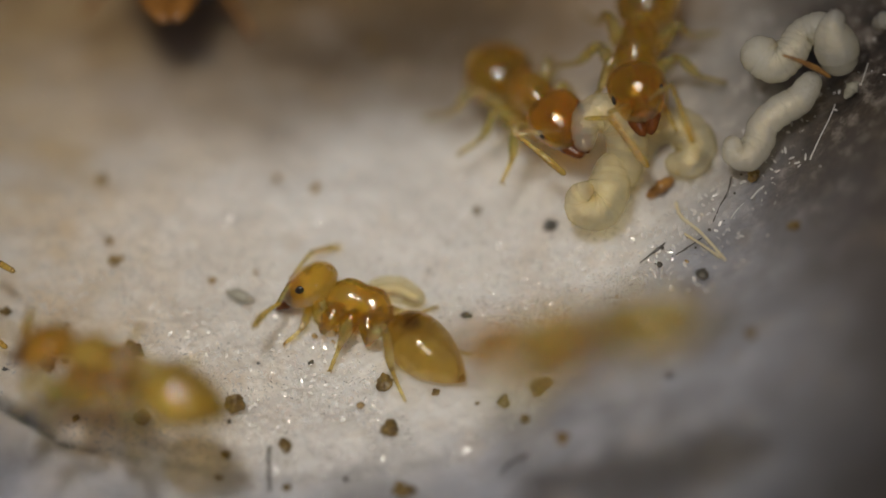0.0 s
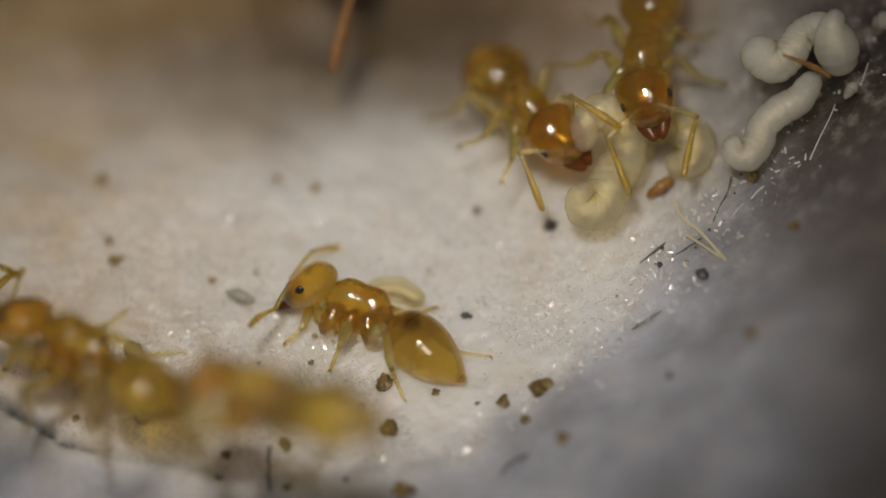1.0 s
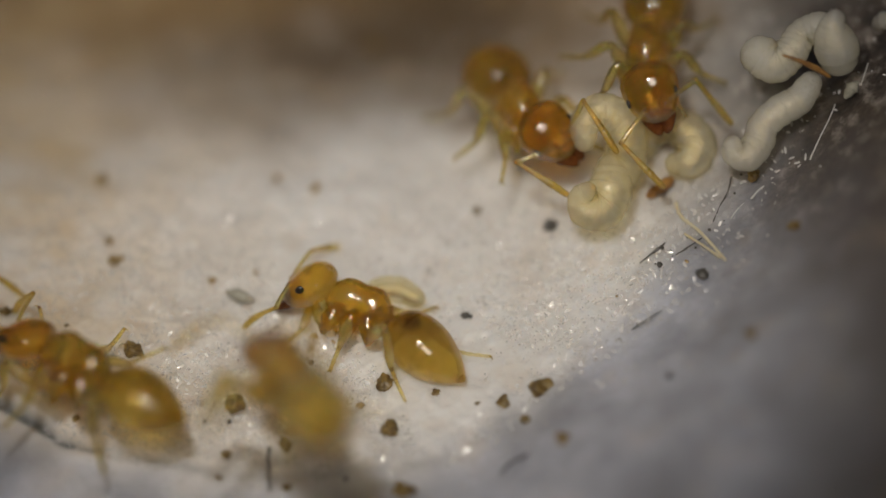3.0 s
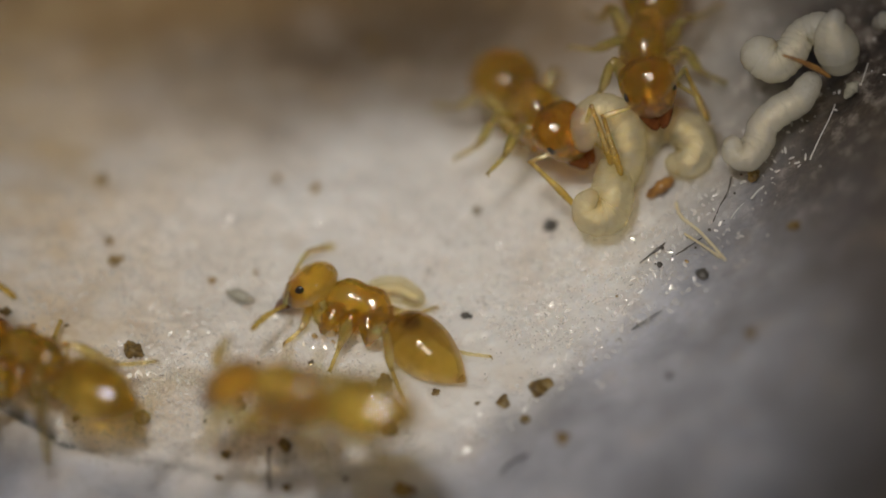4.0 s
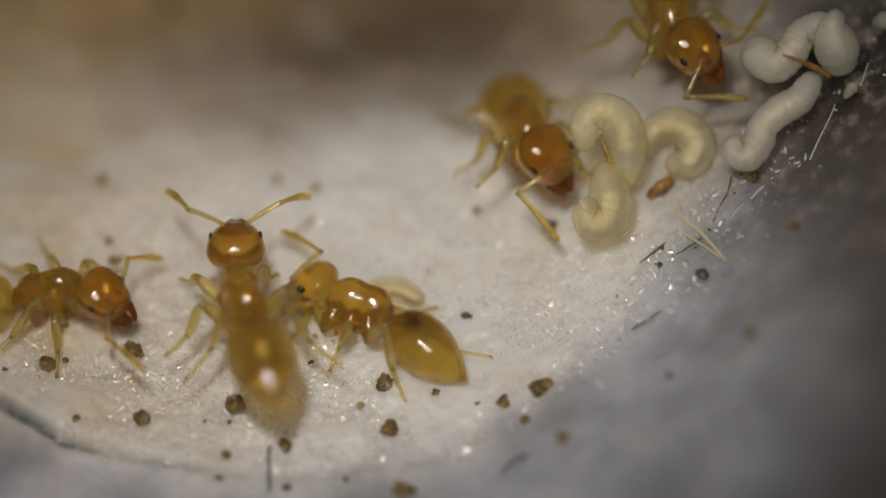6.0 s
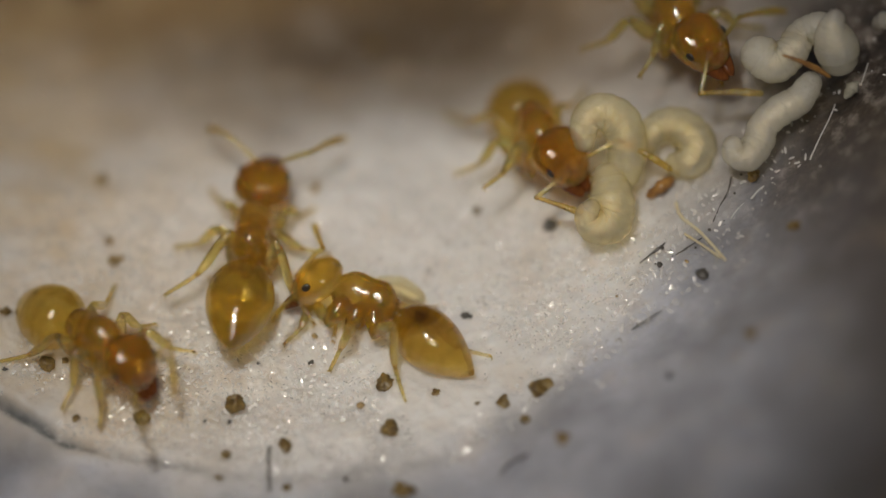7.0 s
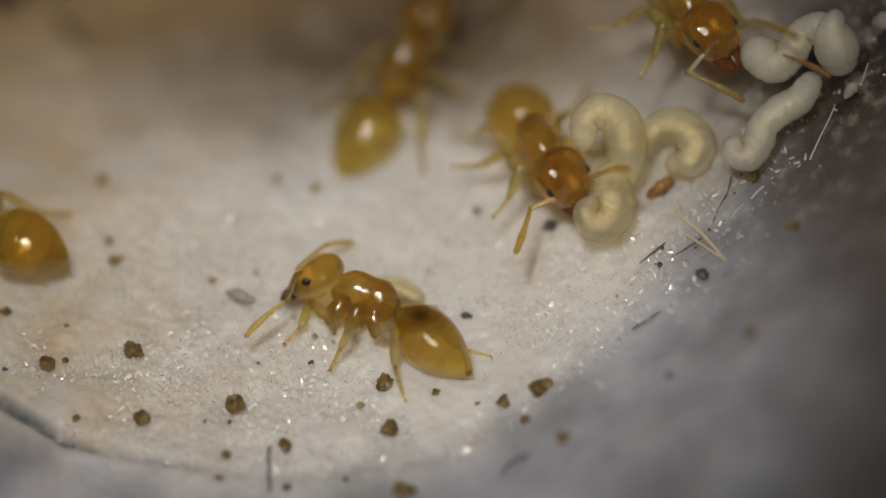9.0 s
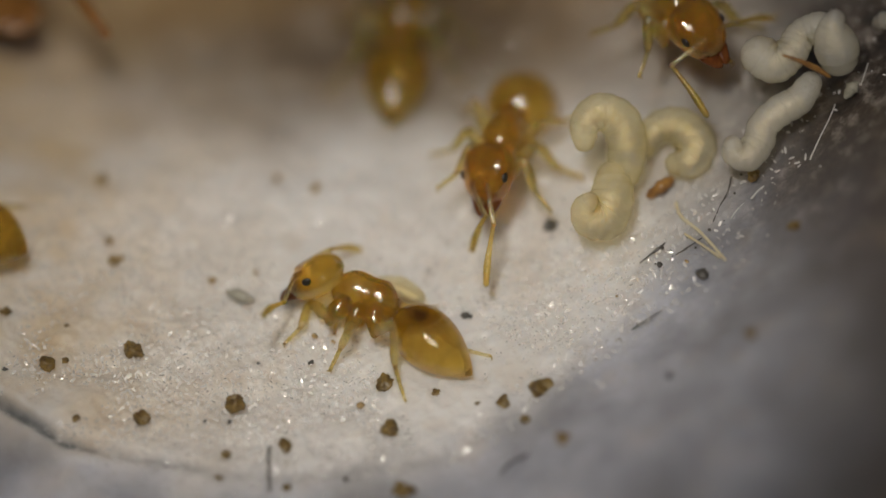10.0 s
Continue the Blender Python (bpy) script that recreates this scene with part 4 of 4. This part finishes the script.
BARK = [(3.63, 0.35, 1.15, 0.08), (3.82, 0.42, 1.28, 0.12), (3.98, 0.55, 1.3, 0.09)]
SLIVER = [(5.84, 1.58, 3.55, 0.02), (6.13, 1.5, 3.49, 0.04), (6.43, 1.45, 3.34, 0.055), (6.66, 1.4, 3.18, 0.03)]


# ---- larvae, crumbs and scraps ----
def build_larva(path, label, skin=None):
    pts = [Vector(p[:3]) for p in path]
    bm = tube(pts, [p[3] for p in path], 26, None, 18, 0.05, 12)
    mid = sum(pts, Vector()) / len(pts)
    for v in bm.verts:
        v.co -= mid
    ob = mesh_object("larva", bm, skin or GRUB)
    ob.location = mid * MM
    inner = [p for p in path[1:-1]] if len(path) > 4 else path
    part("gut", tube([Vector(p[:3]) - mid for p in inner], [p[3] * 0.42 for p in inner], 14, None, 8), GUT, ob, "brownish gut seen through the skin")
    return tagged(ob, label, "larva", "larvae of the brood")


def build_scrap(name, path, mat, label, category):
    ob = mesh_object(name, tube([p[:3] for p in path], [p[3] for p in path], 9, None, 5, 0.2, 7), mat)
    return tagged(ob, label, category)


def build_crumb(x, y, d, seed):
    rng = random.Random(seed)
    bm = bmesh.new()
    for k in range(rng.choice((2, 3, 4)) if d > 0.15 else 1):
        bit = bmesh.new()
        bmesh.ops.create_icosphere(bit, subdivisions=3, radius=d * (0.42 if k == 0 else rng.uniform(0.15, 0.3)))
        off = Vector((rng.uniform(0, 50), rng.uniform(0, 50), 0))
        shift = Vector((rng.uniform(-1, 1), rng.uniform(-1, 1), rng.uniform(-0.2, 0.3))) * (d * 0.32 if k else 0)
        flat = (rng.uniform(0.7, 1.2), rng.uniform(0.7, 1.2), 0.7)
        for v in bit.verts:
            q = v.co / d
            n = noise.noise(q * 2.6 + off) * 0.5 + noise.noise(q * 7 + off) * 0.3 + noise.noise(q * 15 + off) * 0.15
            v.co = Vector([c * f for c, f in zip(v.co * (1 + n), flat)]) + shift
        data = bpy.data.meshes.new("bit")
        bit.to_mesh(data)
        bit.free()
        bm.from_mesh(data)
        bpy.data.meshes.remove(data)
    dark = d < 0.14 or seed in (16, 23, 27, 28)
    tan = seed in (4, 5, 6, 7, 8, 9, 10, 14, 40, 41, 44, 45)
    ob = mesh_object("crumb", bm, DARK_CRUMB if dark and not tan else TAN_CRUMB if tan else CRUMB)
    z = float(ground(np.array([x]), np.array([y]))[0])
    ob.location = Vector((x, y, z + d * 0.16)) * MM
    ob.rotation_euler = (0, 0, rng.uniform(0, 6))
    return tagged(ob, "small tan grain sunk in the plaster" if tan else "tiny dark grit grain on the plaster" if dark else "brown soil crumb lying on the plaster", "crumb", "crumbs on the floor")


build_floor()
build_glints()
build_larva(LARVA_TWIN, "cream curled ant larva with a smooth swollen end")
build_larva(LARVA_ROUND, "plump white ant larva with ringed tip")
build_larva(LARVA_SLIM, "slim white S-shaped larva with wet sheen")
build_larva(LARVA_CURLED, "pale cream larva curled into a hook", MILKY)
build_larva(LARVA_UPPER, "pale cream larva beneath the nurse ant", MILKY)
build_larva(LARVA_BEHIND, skin=GHOST, label="pale translucent larva lying behind the still ant")
held = build_larva(LARVA_HELD, "curled pale larva tended by an ant", MILKY)
build_scrap("straw", STRAW, STRAW_SKIN, "pale straw-coloured shed leg on the plaster", "scrap")
build_scrap("straw", STRAW_SHORT, STRAW_SKIN, "short pale shed leg beside a longer one", "scrap")
build_scrap("bark_crumb", BARK, BARK_SKIN, "amber and dark brown bark fragment", "scrap")
build_scrap("sliver", SLIVER, BARK_SKIN, "thin brown sliver lying over a larva", "scrap")
build_scrap("flake", FLAKE_PATH, FLAKE, "flat grey-green flake on the plaster", "scrap")
build_scrap("flake", FLAKE_UPPER, FLAKE, "grey flake caught on the mouldy rim", "scrap")
build_scrap("flake", FLAKE_CORNER, GRUB, "pale scrap on the dark rim", "scrap")
for path in (THREAD_A, THREAD_B, THREAD_C, THREAD_D, THREAD_E, THREAD_F):
    build_scrap("dark_fibre", path, DARK_CRUMB, "thin black fibre stuck to the wet plaster", "fibre")["group"] = "dark fibres on the rim"
for path in (WET_A, WET_B, WET_C, WET_D):
    build_scrap("wet_fibre", path, WET, "clear wet fibre glinting on the rim", "fibre")["group"] = "wet fibres on the rim"
for k, (x, y, d) in enumerate(CRUMB_PLACES + CRUMBS_ON_WALL):
    build_crumb(x, y, d, k)

YELLOW = (AMBER, HEAD)
keeper = build_ant("yellow ant standing still on the plaster", (AMBER, BROW), BELLY, PALE, 0.9, 1.06, 1.16, 1.08)
follower = build_ant("yellow ant walking along the rim", YELLOW, GREENISH, PALE, 1.0, 0.98, 1.0)
wanderer = build_ant("yellow ant crossing the nest floor", YELLOW, GREENISH, PALE, 1.0, 1.04, 1.1)
visitor = build_ant("yellow ant with an orange-brown head, turning round", YELLOW, GREENISH, PALE, 0.92, 1.12)
nurse = build_ant("yellow ant tending larvae with its antennae", YELLOW, OLIVE, PALE, 1.0, 1.12)
helper = build_ant("orange-headed ant leaning over the larvae", YELLOW, OLIVE, PALE)
queen = build_ant("large reddish-brown ant at the far side", (QUEENLY, QUEENLY), QUEENLY, QUEENLY, 1.7)


def motions():
    move_ant(keeper, KEEPER_BODY, KEEPER_HEAD, KEEPER_GASTER, (KEEPER_LEFT, KEEPER_RIGHT), KEEPER_FEET, KEEPER_KNEES, roll=((0, 46), (10, 46)), neck=Vector((0.52, 0, 0.34)))
    move_ant(follower, FOLLOWER_BODY, FOLLOWER_HEAD, FOLLOWER_GASTER, roll=((0, 42), (10, 42)))
    move_ant(wanderer, WANDERER_BODY + WANDERER_B_BODY[1:], WANDERER_HEAD + WANDERER_B_HEAD[1:], WANDERER_GASTER + WANDERER_B_GASTER[1:], roll=((0, 42), (5.0, 42), (5.6, 14), (6.3, 0), (10, 0)))
    move_ant(visitor, VISITOR_BODY + VISITOR_B_BODY[1:], VISITOR_HEAD + VISITOR_B_HEAD[1:], VISITOR_GASTER + VISITOR_B_GASTER[1:], (VISITOR_LEFT, VISITOR_RIGHT))
    move_ant(nurse, NURSE_BODY, NURSE_HEAD, NURSE_GASTER, (NURSE_LEFT, NURSE_RIGHT))
    move_ant(helper, HELPER_BODY, HELPER_HEAD, HELPER_GASTER, (HELPER_LEFT, HELPER_RIGHT))
    move_ant(queen, QUEEN_BODY, QUEEN_HEAD, QUEEN_GASTER, (QUEEN_LEFT, QUEEN_RIGHT))
    here = held.location.copy()
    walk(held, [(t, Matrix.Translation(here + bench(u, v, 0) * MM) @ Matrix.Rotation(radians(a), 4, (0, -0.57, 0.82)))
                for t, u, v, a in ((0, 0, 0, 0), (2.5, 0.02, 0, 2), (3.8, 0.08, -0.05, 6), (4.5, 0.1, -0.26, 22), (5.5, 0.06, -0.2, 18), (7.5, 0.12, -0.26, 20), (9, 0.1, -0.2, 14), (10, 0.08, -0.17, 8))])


motions()
